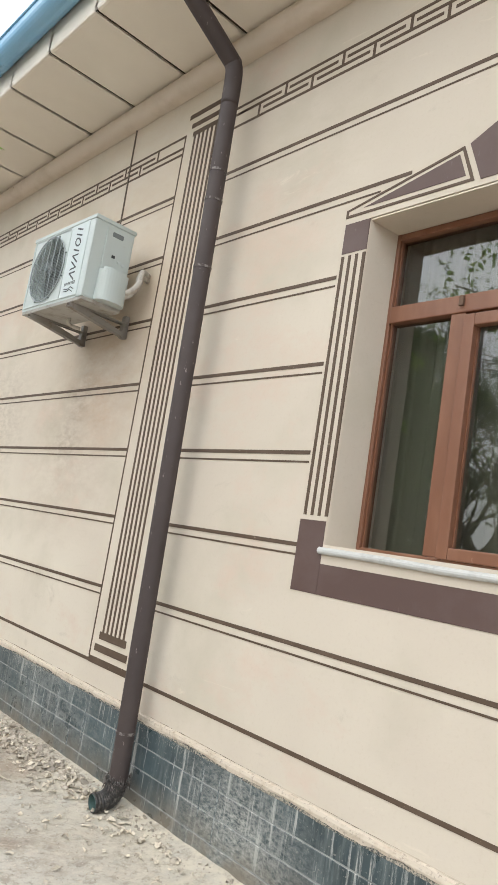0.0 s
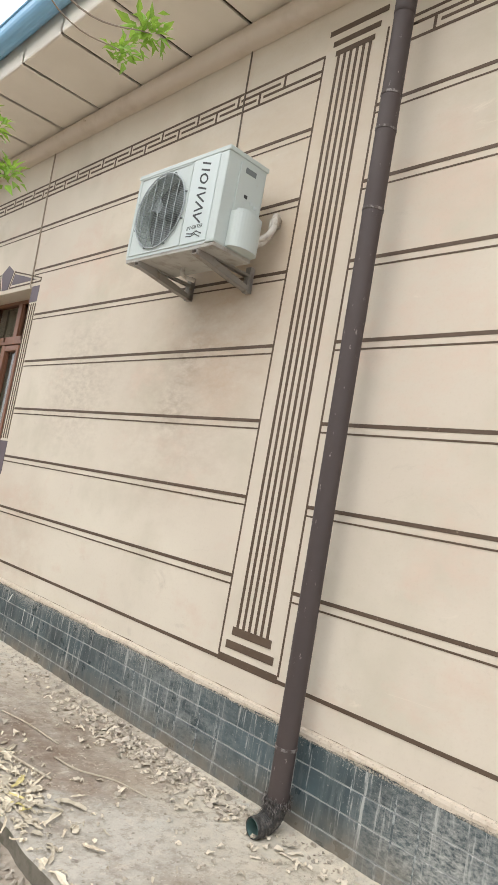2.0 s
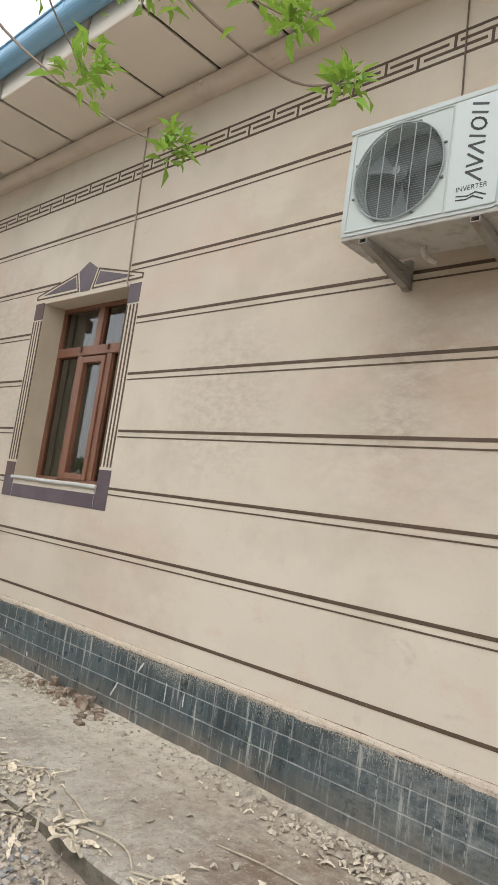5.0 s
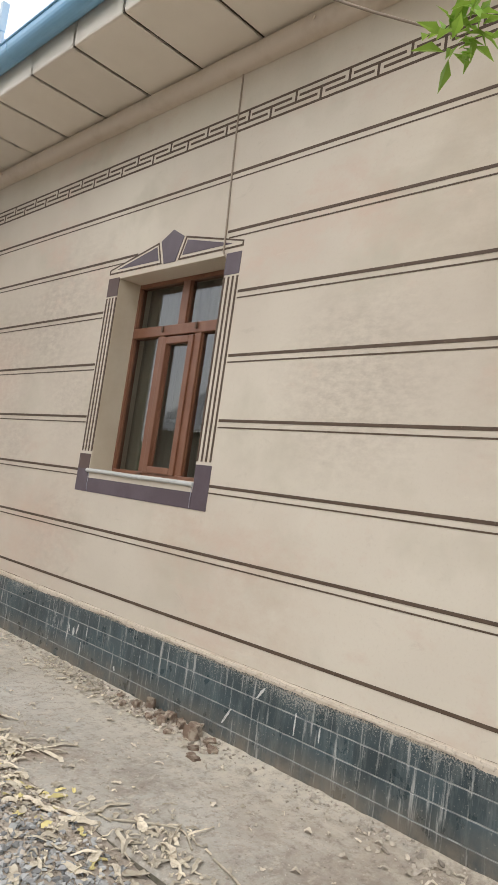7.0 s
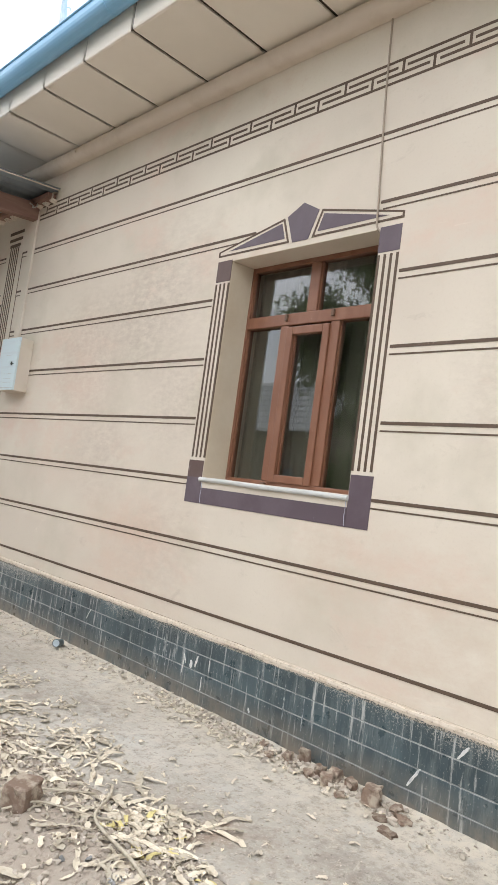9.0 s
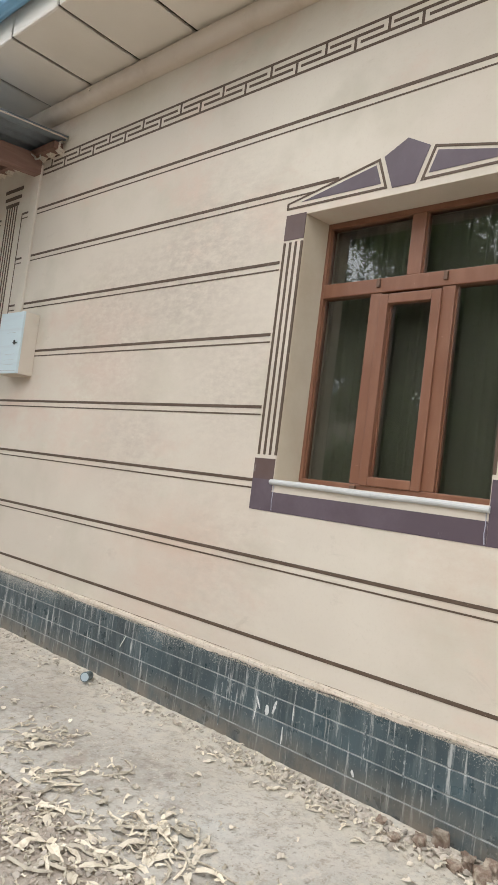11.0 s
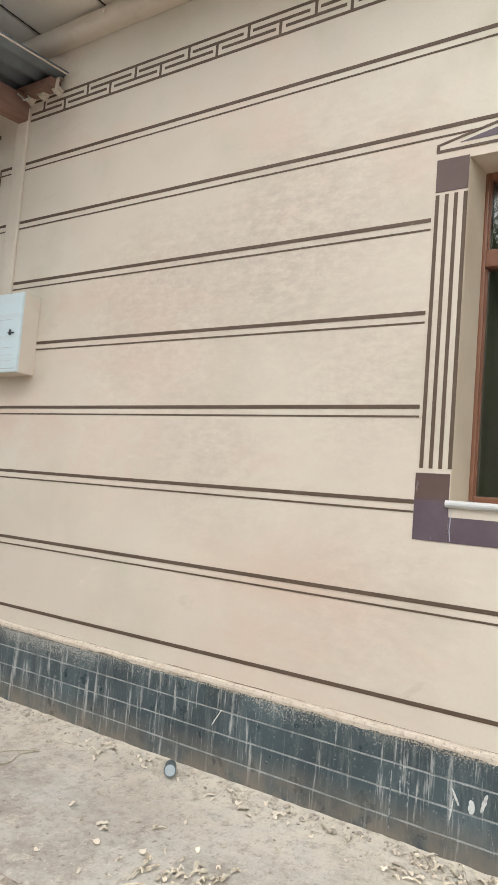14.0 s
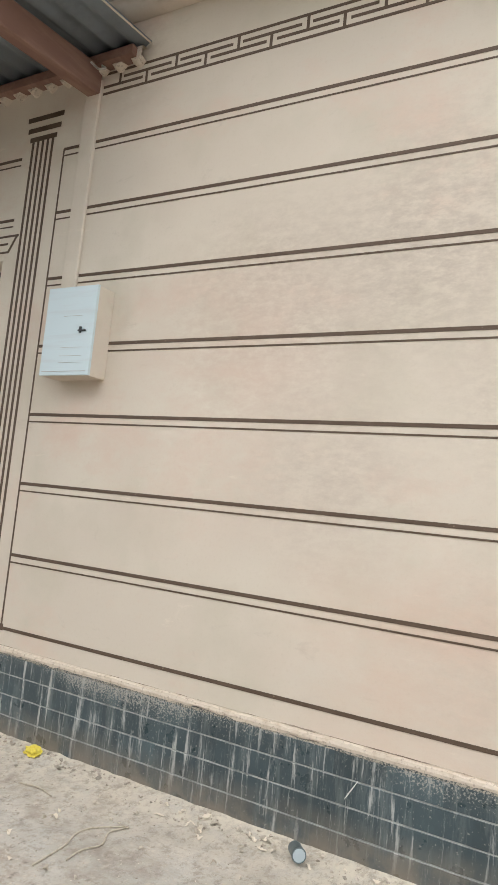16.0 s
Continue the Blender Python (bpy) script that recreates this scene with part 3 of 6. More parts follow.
def plan_prism(points, z0, z1, bm=None):
    """A polygon of (x, y) drawn up from z0 to z1."""
    bm = bm or bmesh.new()
    a = [bm.verts.new((x, y, z0)) for x, y in points]
    b = [bm.verts.new((x, y, z1)) for x, y in points]
    n = len(points)
    bm.faces.new(a)
    bm.faces.new(b[::-1])
    for i in range(n):
        bm.faces.new((a[i], b[i], b[(i + 1) % n], a[(i + 1) % n]))
    bmesh.ops.recalc_face_normals(bm, faces=bm.faces)
    return bm


def window(name, c, panels, shift=0.0, high=HIGH, apron=1.338, lining=None):
    """A casement window in a deep splayed reveal, with its painted surround."""
    w = thing(name, (WALL, c, LOW), "red-brown wooden casement window in a painted surround", "window", kind="structure")
    fx = WALL + 0.195
    y0, y1 = c - 0.622, c + 0.622

    def bar(nm, a, b, lo, hi, x=fx, d=0.07, parent=w, bev=0.006):
        return part(nm, bx(x, x + d, a, b, lo, hi, bev), frame_paint, parent)

    # reveal lining
    for s in (-1, 1):
        part("reveal_side", plan_prism([(WALL + 0.003, c + s * (HALF + 0.003)), (WALL + 0.003, c + s * (HALF - 0.002)), (WALL + 0.012, c + s * (HALF - 0.005)), (fx, c + s * 0.616), (fx + 0.07, c + s * 0.616), (fx + 0.07, c + s * (HALF + 0.003))], LOW - 0.02, high), lining or reveal_shade, w)
    part("reveal_head", bx(WALL + 0.004, fx, y0 - 0.012, y1 + 0.012, high - 0.006, high + 0.002), lining or reveal_shade, w)
    # outer frame
    bar("frame_stile", y0 + 0.005, y0 + 0.026, LOW, high)
    bar("frame_stile", y1 - 0.026, y1 - 0.005, LOW, high)
    bar("frame_head", y0 + 0.026, y1 - 0.026, high - 0.040, high - 0.006)
    bar("frame_foot", y0 + 0.026, y1 - 0.026, LOW - 0.02, LOW + 0.024)
    bar("transom", y0 + 0.026, y1 - 0.026, 2.636, 2.720, fx - 0.006, 0.08)
    bar("top_mullion", c - 0.043, c + 0.043, 2.720, high - 0.040)
    for s in (-1, 1):
        a = c + s * 0.222
        bar("mullion", a - 0.037, a + 0.037, LOW + 0.024, 2.636)
    # opening sash
    sash = part("sash", bx(fx - 0.014, fx + 0.03, c - 0.188, c - 0.132, LOW + 0.020, 2.622, 0.006), frame_paint, w)
    bar("sash_stile", c + 0.132, c + 0.188, LOW + 0.020, 2.622, fx - 0.014, 0.044, sash)
    bar("sash_rail", c - 0.132, c + 0.132, 2.566, 2.622, fx - 0.014, 0.044, sash)
    bar("sash_rail", c - 0.132, c + 0.132, LOW + 0.020, LOW + 0.072, fx - 0.014, 0.044, sash)
    for s in (-1, 1):
        part("hinge", bx(fx - 0.022, fx - 0.004, c + s * 0.205 - 0.011, c + s * 0.205 + 0.011, 2.665, 2.712, 0.004), steel_hook, w, "rusty hinge knuckle")
    part("latch", bx(fx - 0.03, fx - 0.004, c + 0.20, c + 0.235, LOW - 0.012, LOW + 0.012, 0.004), steel_hook, w)
    # panes
    for a, b, lo, hi in ((y0 + 0.026, c - 0.259, LOW + 0.024, 2.636), (c + 0.259, y1 - 0.026, LOW + 0.024, 2.636), (c - 0.132, c + 0.132, LOW + 0.072, 2.566), (y0 + 0.026, c - 0.043, 2.720, high - 0.040), (c + 0.043, y1 - 0.026, 2.720, high - 0.040)):
        gx = fx + 0.034 + (0.0 if lo > 2 else random.uniform(-0.003, 0.003))
        p = part("pane", bx(gx, gx + 0.004, a - 0.01, b + 0.01, lo - 0.01, hi + 0.01), pane_glass, w)
        p.visible_shadow = False
        p.data.materials.append(pane_clear)
        for f in p.data.polygons:
            f.material_index = 0 if f.normal.x < -0.5 else 1
        if lo > LOW + 0.02:
            for yy in (a, b):
                part("glazing_bead", bx(fx + 0.018, fx + 0.036, yy - 0.007, yy + 0.007, lo, hi), frame_paint, w)
    # sill: a rounded white nosing with its board
    sill = tube(bend([(WALL - 0.007, y0 - 0.028, 1.502), (WALL - 0.008, y0 + 0.3, 1.506), (WALL - 0.007, c, 1.503), (WALL - 0.008, y1 - 0.3, 1.508), (WALL - 0.007, y1 + 0.035, 1.508)], 5), 0.0165, 12)
    bx(WALL - 0.004, fx + 0.002, y0 - 0.012, y1 + 0.012, 1.495, 1.518, 0.004, sill)
    part("window_sill", sill, sill_paint, w, "chipped white rounded sill", smooth=False)
    # surround
    xa, xb = WALL - 0.003, WALL + 0.006
    for s in (-1, 1):
        i, o = c + s * 0.637, c + s * 0.795
        a, b = min(i, o), max(i, o)
        part("head_block", bx(xa, xb, a + 0.004, b - 0.004, 2.952, 3.108), panel_brown if s > 0 else panels, w)
        for n in range(4):
            y = c + s * (0.650 + n * 0.0435)
            part("reed", bx(xa, xb, y - 0.0085, y + 0.0085, 1.662, 2.938), groove, w)
        i, o = c + s * 0.646, c + s * 0.803
        a, b = min(i, o), max(i, o)
        part("foot_block", bx(xa, xb, a, b, apron, 1.520), panels, w)
        part("foot_block", bx(xa, xb, a, b, 1.520, 1.640), panel_brown if s > 0 else panels, w)
        # side field of the pediment: outline, pale gap, dark field
        tip, low = c + s * 0.797, 3.142
        outer = [(tip, low), (c + s * 0.098, low), (c + s * 0.163, 3.322), (tip, 3.184)]
        field = [(c + s * 0.690, 3.1765), (c + s * 0.143, 3.1765), (c + s * 0.184, 3.2885)]
        line_in = [(c + s * 0.783, 3.1555), (c + s * 0.118, 3.1555), (c + s * 0.1725, 3.306), (c + s * 0.783, 3.1765)]
        bmq = bmesh.new()
        for k4 in range(4):
            p0, p1 = outer[k4], outer[(k4 + 1) % 4]
            q0, q1 = line_in[k4], line_in[(k4 + 1) % 4]
            prism([p0, p1, q1, q0], xa, xb, bmq)
        part("pediment_outline", bmq, groove, w)
        part("pediment_field", prism(field, xa, xb), panels, w)
    part("keystone", prism([(c - 0.068, 3.138), (c + 0.068, 3.138), (c + 0.137, 3.324), (c, 3.398), (c - 0.137, 3.324)], xa - 0.001, xb), panels, w)
    part("apron", bx(xa, xb, c - 0.644, c + 0.644, apron, 1.450), panels, w)
    if panels is panel_violet:
        for s in (-1, 1):
            y = c + s * 0.634
            part("paint_crack", prism([(y - 0.005, 1.345), (y - 0.001, 1.345), (y + 0.004, 1.395), (y + 0.001, 1.43), (y + 0.003, 1.49), (y + 0.0005, 1.49), (y - 0.002, 1.43), (y + 0.001, 1.395)], xa - 0.0015, xb), crack_pale, w, "pale crack in the paint")
    w.location.z += shift
    return w


window("window_1", WINDOWS["window_1"], panel_brown, -0.006, apron=1.314, lining=plaster)
window("window_2", WINDOWS["window_2"], panel_violet, 0.007)
w3 = WINDOWS["window_3"]
porch_window = thing("window_3", (WALL, w3, LOW), "glazed porch window with a dark iron scroll grille", "window", kind="structure")
dark_frame = material("dark_brown_frame", (0.085, 0.058, 0.045), 0.5)
mix_in(dark_frame, noise_mask(dark_frame, 12, 0.45, 0.7, 6, (1, 1, 0.3)), (0.13, 0.09, 0.07), 0.7)
for s in (-1, 1):
    part("reveal_side", bx(WALL + 0.004, WALL + 0.24, w3 + s * HALF - 0.004, w3 + s * HALF + 0.004, LOW, 2.995), reveal_shade, porch_window)
    part("frame_stile", bx(WALL + 0.16, WALL + 0.22, w3 + s * 0.618 - 0.018, w3 + s * 0.618 + 0.018, LOW, 2.99, 0.004), dark_frame, porch_window)
part("frame_head", bx(WALL + 0.16, WALL + 0.22, w3 - 0.60, w3 + 0.60, 2.945, 2.99, 0.004), dark_frame, porch_window)
part("frame_foot", bx(WALL + 0.16, WALL + 0.22, w3 - 0.60, w3 + 0.60, LOW, LOW + 0.045, 0.004), dark_frame, porch_window)
part("mullion", bx(WALL + 0.16, WALL + 0.22, w3 - 0.02, w3 + 0.02, LOW + 0.045, 2.945, 0.004), dark_frame, porch_window)
part("window_sill", bx(WALL - 0.02, WALL + 0.16, w3 - 0.638, w3 + 0.638, LOW - 0.02, LOW + 0.004, 0.006), sill_paint, porch_window)
for a, b in ((w3 - 0.60, w3 - 0.02), (w3 + 0.02, w3 + 0.60)):
    p = part("pane", bx(WALL + 0.19, WALL + 0.194, a, b, LOW + 0.045, 2.945), pane_glass, porch_window)
    p.visible_shadow = False
    p.data.materials.append(pane_clear)
    for f in p.data.polygons:
        f.material_index = 0 if f.normal.x < -0.5 else 1
part("lintel", bx(WALL, WALL + 0.34, w3 - HALF, w3 + HALF, 2.996, HIGH), plaster, wall)
for s in (-1, 1):
    tip = w3 + s * 0.765
    for z, end in ((3.163, 0.765), (3.110, 0.672), (3.052, 0.690)):
        line(min(w3, w3 + s * end), max(w3, w3 + s * end), z, 0.014, "surround_line")
    part("surround_line", prism([(tip, 3.170), (tip - s * 0.018, 3.170), (w3 + s * 0.672, 3.045), (w3 + s * 0.690, 3.045)], WALL - 0.0032, WALL + 0.006), groove, wall)
# wrought scrolls before the glass of the porch window
iron_white = material("white_wrought_iron", (0.62, 0.64, 0.66), 0.5)
mix_in(iron_white, noise_mask(iron_white, 30, 0.55, 0.7, 5), (0.40, 0.41, 0.42), 0.6)
iron_dark = material("dark_wrought_iron", (0.03, 0.035, 0.045), 0.45, 0.3)
grille = thing("window_grille", (WALL + 0.13, w3, 2.0), "dark wrought iron scroll grille with white curls before the glass", "grille")
for k in range(9):
    y = w3 - 0.56 + k * 0.14
    part("upright", tube([(WALL + 0.13, y, 1.55), (WALL + 0.13, y, 2.95)], 0.006, 6), iron_dark, grille)
for z in (1.62, 2.10, 2.45, 2.90):
    part("crossbar", tube([(WALL + 0.13, w3 - 0.60, z), (WALL + 0.13, w3 + 0.60, z)], 0.007, 6), iron_dark, grille)
for k in range(8):
    y = w3 - 0.49 + k * 0.14
    for z, s in ((2.28, 1), (2.62, -1), (2.78, 1)):
        pts = []
        for j in range(25):
            a = j / 24 * 3.4 * math.pi
            r = 0.066 * (1 - 0.72 * j / 24)
            pts.append((WALL + 0.125, y + s * r * math.cos(a), z + r * math.sin(a)))
        part("scroll", tube(pts, 0.007, 5), iron_white if z < 2.5 else iron_dark, grille, smooth=True)

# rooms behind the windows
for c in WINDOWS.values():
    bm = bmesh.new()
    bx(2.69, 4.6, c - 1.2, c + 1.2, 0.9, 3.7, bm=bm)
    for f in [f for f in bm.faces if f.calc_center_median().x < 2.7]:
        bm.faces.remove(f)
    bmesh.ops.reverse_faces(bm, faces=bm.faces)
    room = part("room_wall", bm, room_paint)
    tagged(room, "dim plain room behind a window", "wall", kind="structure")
    for s in (-1, 1):
        bm = bmesh.new()
        cols = []
        for n in range(41):
            y = c + s * (0.72 - n * 0.0185)
            x = 2.735 + 0.02 * math.sin(n * 0.95 + s) + 0.012 * math.sin(n * 2.3)
            cols.append([bm.verts.new((x, y, z)) for z in (1.2, 2.2, 3.3)])
        for a, b in zip(cols, cols[1:]):
            for j in range(2):
                bm.faces.new((a[j], b[j], b[j + 1], a[j + 1]))
        cur = part("curtain", bm, curtain_cloth, smooth=True)
        tagged(cur, "grey-green hanging curtain behind the window", "curtain", "curtains")

# ---- plinth ----
FACE = 2.337
bm = bmesh.new()
bx(FACE + 0.0002, WALL + 0.002, Y0, Y1, -0.15, 0.455, bm=bm)
for v in bm.verts:
    if v.co.z > 0:
        v.co.z += 0.005 * (v.co.y - 6)
plinth = part("plinth", bm, grout)
tagged(plinth, "dark teal glazed tile plinth streaked with lime", "plinth", kind="structure")


def rough_strip(name, xa, xb, za0, zb0, mat, wave, seed, label):
    """A long uneven bead of mortar along the wall."""
    rows = []
    bm = bmesh.new()
    n = int((Y1 - Y0) / 0.03)
    for i in range(n + 1):
        y = Y0 + (Y1 - Y0) * i / n
        a = noise.noise((y * 3.1, seed, 0)) * wave + noise.noise((y * 17, seed, 3)) * wave * 0.6
        b = noise.noise((y * 5.3, seed, 9)) * wave * 0.6 + noise.noise((y * 31, seed, 3)) * wave * 0.5
        za, zb = za0 + 0.005 * (y - 6), zb0 + 0.005 * (y - 6)
        rows.append([bm.verts.new(p) for p in ((xb, y, za + a), (xa + 0.003, y, za + 0.004 + a), (xa, y, (za + zb) / 2), (xa + 0.003, y, zb + b - 0.004), (xb, y, zb + b))])
    for a, b in zip(rows, rows[1:]):
        for j in range(4):
            bm.faces.new((a[j], b[j], b[j + 1], a[j + 1]))
    bmesh.ops.recalc_face_normals(bm, faces=bm.faces)
    ob = part(name, bm, mat, plinth, label)
    return ob


rough_strip("mortar_band", FACE - 0.003, WALL, 0.436, 0.466, mortar, 0.014, 2.0, "spattered mortar along the tile edge")
rough_strip("plaster_lip", FACE - 0.006, WALL + 0.001, 0.456, 0.492, plaster_pale, 0.013, 7.0, "broken pale plaster lip")
crack_dark = material("dirt_filled_crack", (0.14, 0.10, 0.075), 0.95)
mix_in(crack_dark, noise_mask(crack_dark, 3.0, 0.45, 0.55, 6), (0.52, 0.45, 0.36))
rough_strip("plaster_crack", WALL - 0.0015, WALL + 0.001, 0.4955, 0.4985, crack_dark, 0.007, 7.5, "ragged crack above the plinth")
lime = material("white_lime_splash", (0.62, 0.63, 0.61), 0.85)
mix_in(lime, noise_mask(lime, 60, 0.5, 0.65, 6), (0.34, 0.37, 0.37), 0.8)

drip = material("grey_lime_drip", (0.34, 0.36, 0.355), 0.85)
mix_in(drip, noise_mask(drip, 40, 0.42, 0.56, 6), (0.06, 0.08, 0.09), 0.9)


def splash_mark(y, z, w, h, slant, seed):
    """A ragged lick of lime on the tiles."""
    rng = random.Random(seed)
    n = 7
    pts = []
    for s in (1, -1):
        for k in (range(n) if s > 0 else reversed(range(n))):
            t = k / (n - 1)
            pts.append((y + slant * (t - 0.5) + s * w * (0.25 + 0.75 * math.sin(math.pi * (0.08 + 0.84 * t))) * rng.uniform(0.55, 1.0) / 2, z - h / 2 + h * t))
    part("lime_splash", prism(pts, FACE - 0.0045, FACE + 0.002), drip if h > 0.12 else lime, plinth, "white lick of lime")


for i, (y, z, w, h, slant) in enumerate([
        (6.369, 0.388, 0.028, 0.07, -0.05), (6.614, 0.184, 0.022, 0.10, -0.06), (6.10, 0.30, 0.012, 0.12, 0), (5.93, 0.30, 0.010, 0.08, 0),
        (9.658, 0.32, 0.009, 0.09, -0.055), (8.349, 0.273, 0.034, 0.055, 0.0), (8.298, 0.302, 0.022, 0.075, -0.02), (8.416, 0.294, 0.014, 0.06, 0.03),
        (8.43, 0.24, 0.008, 0.09, -0.01), (8.169, 0.307, 0.009, 0.07, 0), (8.228, 0.175, 0.010, 0.09, 0), (7.77, 0.146, 0.020, 0.03, 0.01),
        (7.72, 0.33, 0.012, 0.20, 0.0), (8.66, 0.33, 0.012, 0.2, 0.01), (8.62, 0.26, 0.010, 0.16, 0.0), (8.70, 0.2, 0.009, 0.25, 0.0),
        (3.75, 0.27, 0.010, 0.22, 0.0), (3.9, 0.2, 0.012, 0.2, 0.0), (4.1, 0.25, 0.010, 0.26, 0.0), (4.25, 0.22, 0.008, 0.2, 0.0), (4.55, 0.27, 0.011, 0.2, 0.0),
        (2.62, 0.28, 0.012, 0.22, 0.0), (2.5, 0.24, 0.010, 0.3, 0.0), (2.85, 0.3, 0.009, 0.14, 0.0), (7.35, 0.25, 0.010, 0.18, 0.0), (7.5, 0.28, 0.011, 0.2, 0.0)]):
    splash_mark(y, z, w, h, slant, 300 + i)

# ---- eaves ----
SOFFIT, OUT, INN = 4.602, 1.552, 2.292
eaves = thing("eaves", (2.0, 6.0, SOFFIT), "beige sheet soffit boards with dark seams under the eaves", "eaves", kind="structure")
seam0, pitch = 9.025, 0.6425
sy = seam0 - 19 * pitch
while sy < Y1:
    a, b = max(sy + 0.014, Y0 - 0.3), min(sy + pitch - 0.014, Y1 + 0.3)
    if b > a:
        prof = [(INN, SOFFIT), (OUT + 0.02, SOFFIT), (OUT + 0.006, SOFFIT + 0.006), (OUT, SOFFIT + 0.02), (OUT, SOFFIT + 0.25), (OUT + 0.012, SOFFIT + 0.25), (OUT + 0.012, SOFFIT + 0.024), (OUT + 0.022, SOFFIT + 0.012), (INN, SOFFIT + 0.012)]
        bm = bmesh.new()
        l = [bm.verts.new((x, a, z)) for x, z in prof]
        r = [bm.verts.new((x, b, z)) for x, z in prof]
        for j in range(len(prof)):
            k2 = (j + 1) % len(prof)
            bm.faces.new((l[j], l[k2], r[k2], r[j]))
        bmesh.ops.recalc_face_normals(bm, faces=bm.faces)
        part("soffit_board", bm, soffit_paint, eaves)
    sy += pitch
bm = bmesh.new()
bx(OUT + 0.015, INN + 0.02, Y0 - 0.3, Y1 + 0.3, SOFFIT + 0.016, SOFFIT + 0.03, bm=bm)
bx(OUT + 0.016, OUT + 0.03, Y0 - 0.3, Y1 + 0.3, SOFFIT + 0.03, SOFFIT + 0.25, bm=bm)
part("backing", bm, seam_dark, eaves, "dark gap behind the boards")

bm = bmesh.new()
rows = []
n = 240
for i in range(n + 1):
    y = Y0 - 0.3 + (Y1 - Y0 + 0.6) * i / n
    w = 0.005 * noise.noise((y * 2.0, 1.0, 0)) + 0.003 * noise.noise((y * 9.0, 4.0, 0))
    ring = []
    for x, z in ((2.297, 4.601), (2.264, 4.590), (2.239, 4.566), (2.230, 4.532), (2.237, 4.498), (2.258, 4.470), (2.294, 4.456), (2.353, 4.460)):
        ring.append(bm.verts.new((x + w, y, z + w)))
    rows.append(ring)
for a, b in zip(rows, rows[1:]):
    for j in range(7):
        bm.faces.new((a[j], b[j], b[j + 1], a[j + 1]))
bmesh.ops.recalc_face_normals(bm, faces=bm.faces)
part("cornice_bead", bm, cornice_paint, eaves, "rounded plaster bead along the wall", smooth=True)

# gutter
gutter = thing("rain_gutter", (1.465, 6.0, 4.83), "sky-blue half-round sheet metal rain gutter along the eaves", "gutter")


def gutter_piece(a, b, r):
    bm = bmesh.new()
    prof = []
    for k2 in range(13):
        t = math.pi + k2 / 12 * math.pi
        prof.append((1.465 + r * math.cos(t), 4.83 + r * math.sin(t)))
    prof = [(1.465 - r, 4.862)] + prof + [(1.465 + r, 4.90)]
    inner = [(1.465 + (x - 1.465) * 0.96, z + 0.002) for x, z in prof][::-1]
    ring = prof + inner
    l = [bm.verts.new((x, a, z)) for x, z in ring]
    rr = [bm.verts.new((x, b, z)) for x, z in ring]
    for j in range(len(ring)):
        k3 = (j + 1) % len(ring)
        bm.faces.new((l[j], rr[j], rr[k3], l[k3]))
    bm.faces.new(l)
    bm.faces.new(rr[::-1])
    bmesh.ops.recalc_face_normals(bm, faces=bm.faces)
    return bm


y = Y0 - 0.3
while y < Y1 + 0.3:
    part("gutter_length", gutter_piece(y, min(y + 2.0, Y1 + 0.3) - 0.001, 0.084), gutter_blue, gutter)
    part("gutter_joint", gutter_piece(y - 0.015, y + 0.015, 0.0865), gutter_blue, gutter)
    y += 2.0
part("gutter_bead", tube([(1.377, Y0 - 0.3, 4.864), (1.377, Y1 + 0.3, 4.864)], 0.009, 8), gutter_blue, gutter, "rolled front rim")

bm = bmesh.new()
prof = [(1.40, 4.90), (5.6, 6.6), (9.8, 4.90), (9.8, 4.86), (5.6, 6.55), (1.40, 4.86)]
l = [bm.verts.new((x, Y0 - 0.3, z)) for x, z in prof]
r = [bm.verts.new((x, Y1 + 0.3, z)) for x, z in prof]
for j in range(6):
    k2 = (j + 1) % 6
    bm.faces.new((l[j], l[k2], r[k2], r[j]))
bm.faces.new(l)
bm.faces.new(r[::-1])
bmesh.ops.recalc_face_normals(bm, faces=bm.faces)
tagged(part("roof", bm, gutter_blue), "blue sheet metal house roof above the eaves", "roof", kind="structure")
bm = bmesh.new()
bx(WALL + 0.34, 9.0, Y0, Y0 + 0.3, 0, 4.75, bm=bm)
bx(WALL + 0.34, 9.0, Y1 - 0.3, Y1, 0, 4.75, bm=bm)
bx(8.7, 9.0, Y0 + 0.3, Y1 - 0.3, 0, 4.75, bm=bm)
tagged(part("wall_back", bm, plaster), "cream plastered side and back house walls", "wall", kind="structure")

# mast on the roof
# the wash of lens glare is put into this pale colour
mast_haze = material("glare_washed_blue_grey_mast", (0.42, 0.52, 0.60), 0.6)
mix_in(mast_haze, noise_mask(mast_haze, 9, 0.45, 0.7, 5), (0.52, 0.60, 0.66), 0.7)
mast = thing("roof_mast", (2.42, 12.0, 4.75), "mast with a panel aerial on the roof, paled by painted glare", "mast")
part("pole", tube([(2.42, 12.0, 4.7), (2.40, 12.0, 6.3), (2.37, 12.0, 6.66)], [0.05, 0.05, 0.03], 12), mast_haze, mast)
part("panel", bx(2.31, 2.40, 11.965, 12.035, 6.66, 7.03, 0.012), mast_haze, mast)
part("hook", tube(bend([(2.39, 12.0, 6.58), (2.44, 11.99, 6.60), (2.46, 11.99, 6.57)], 4), 0.008, 6), mast_haze, mast)

# ---- downpipe ----
dp = thing("downpipe", (2.285, 3.20, 0.0), "dark brown rain downpipe with sealed joints against the wall", "downpipe")
R = 0.053


def axis(z):
    return (2.246 - 0.0215 * z, 3.176 - 0.0090 * z, z)


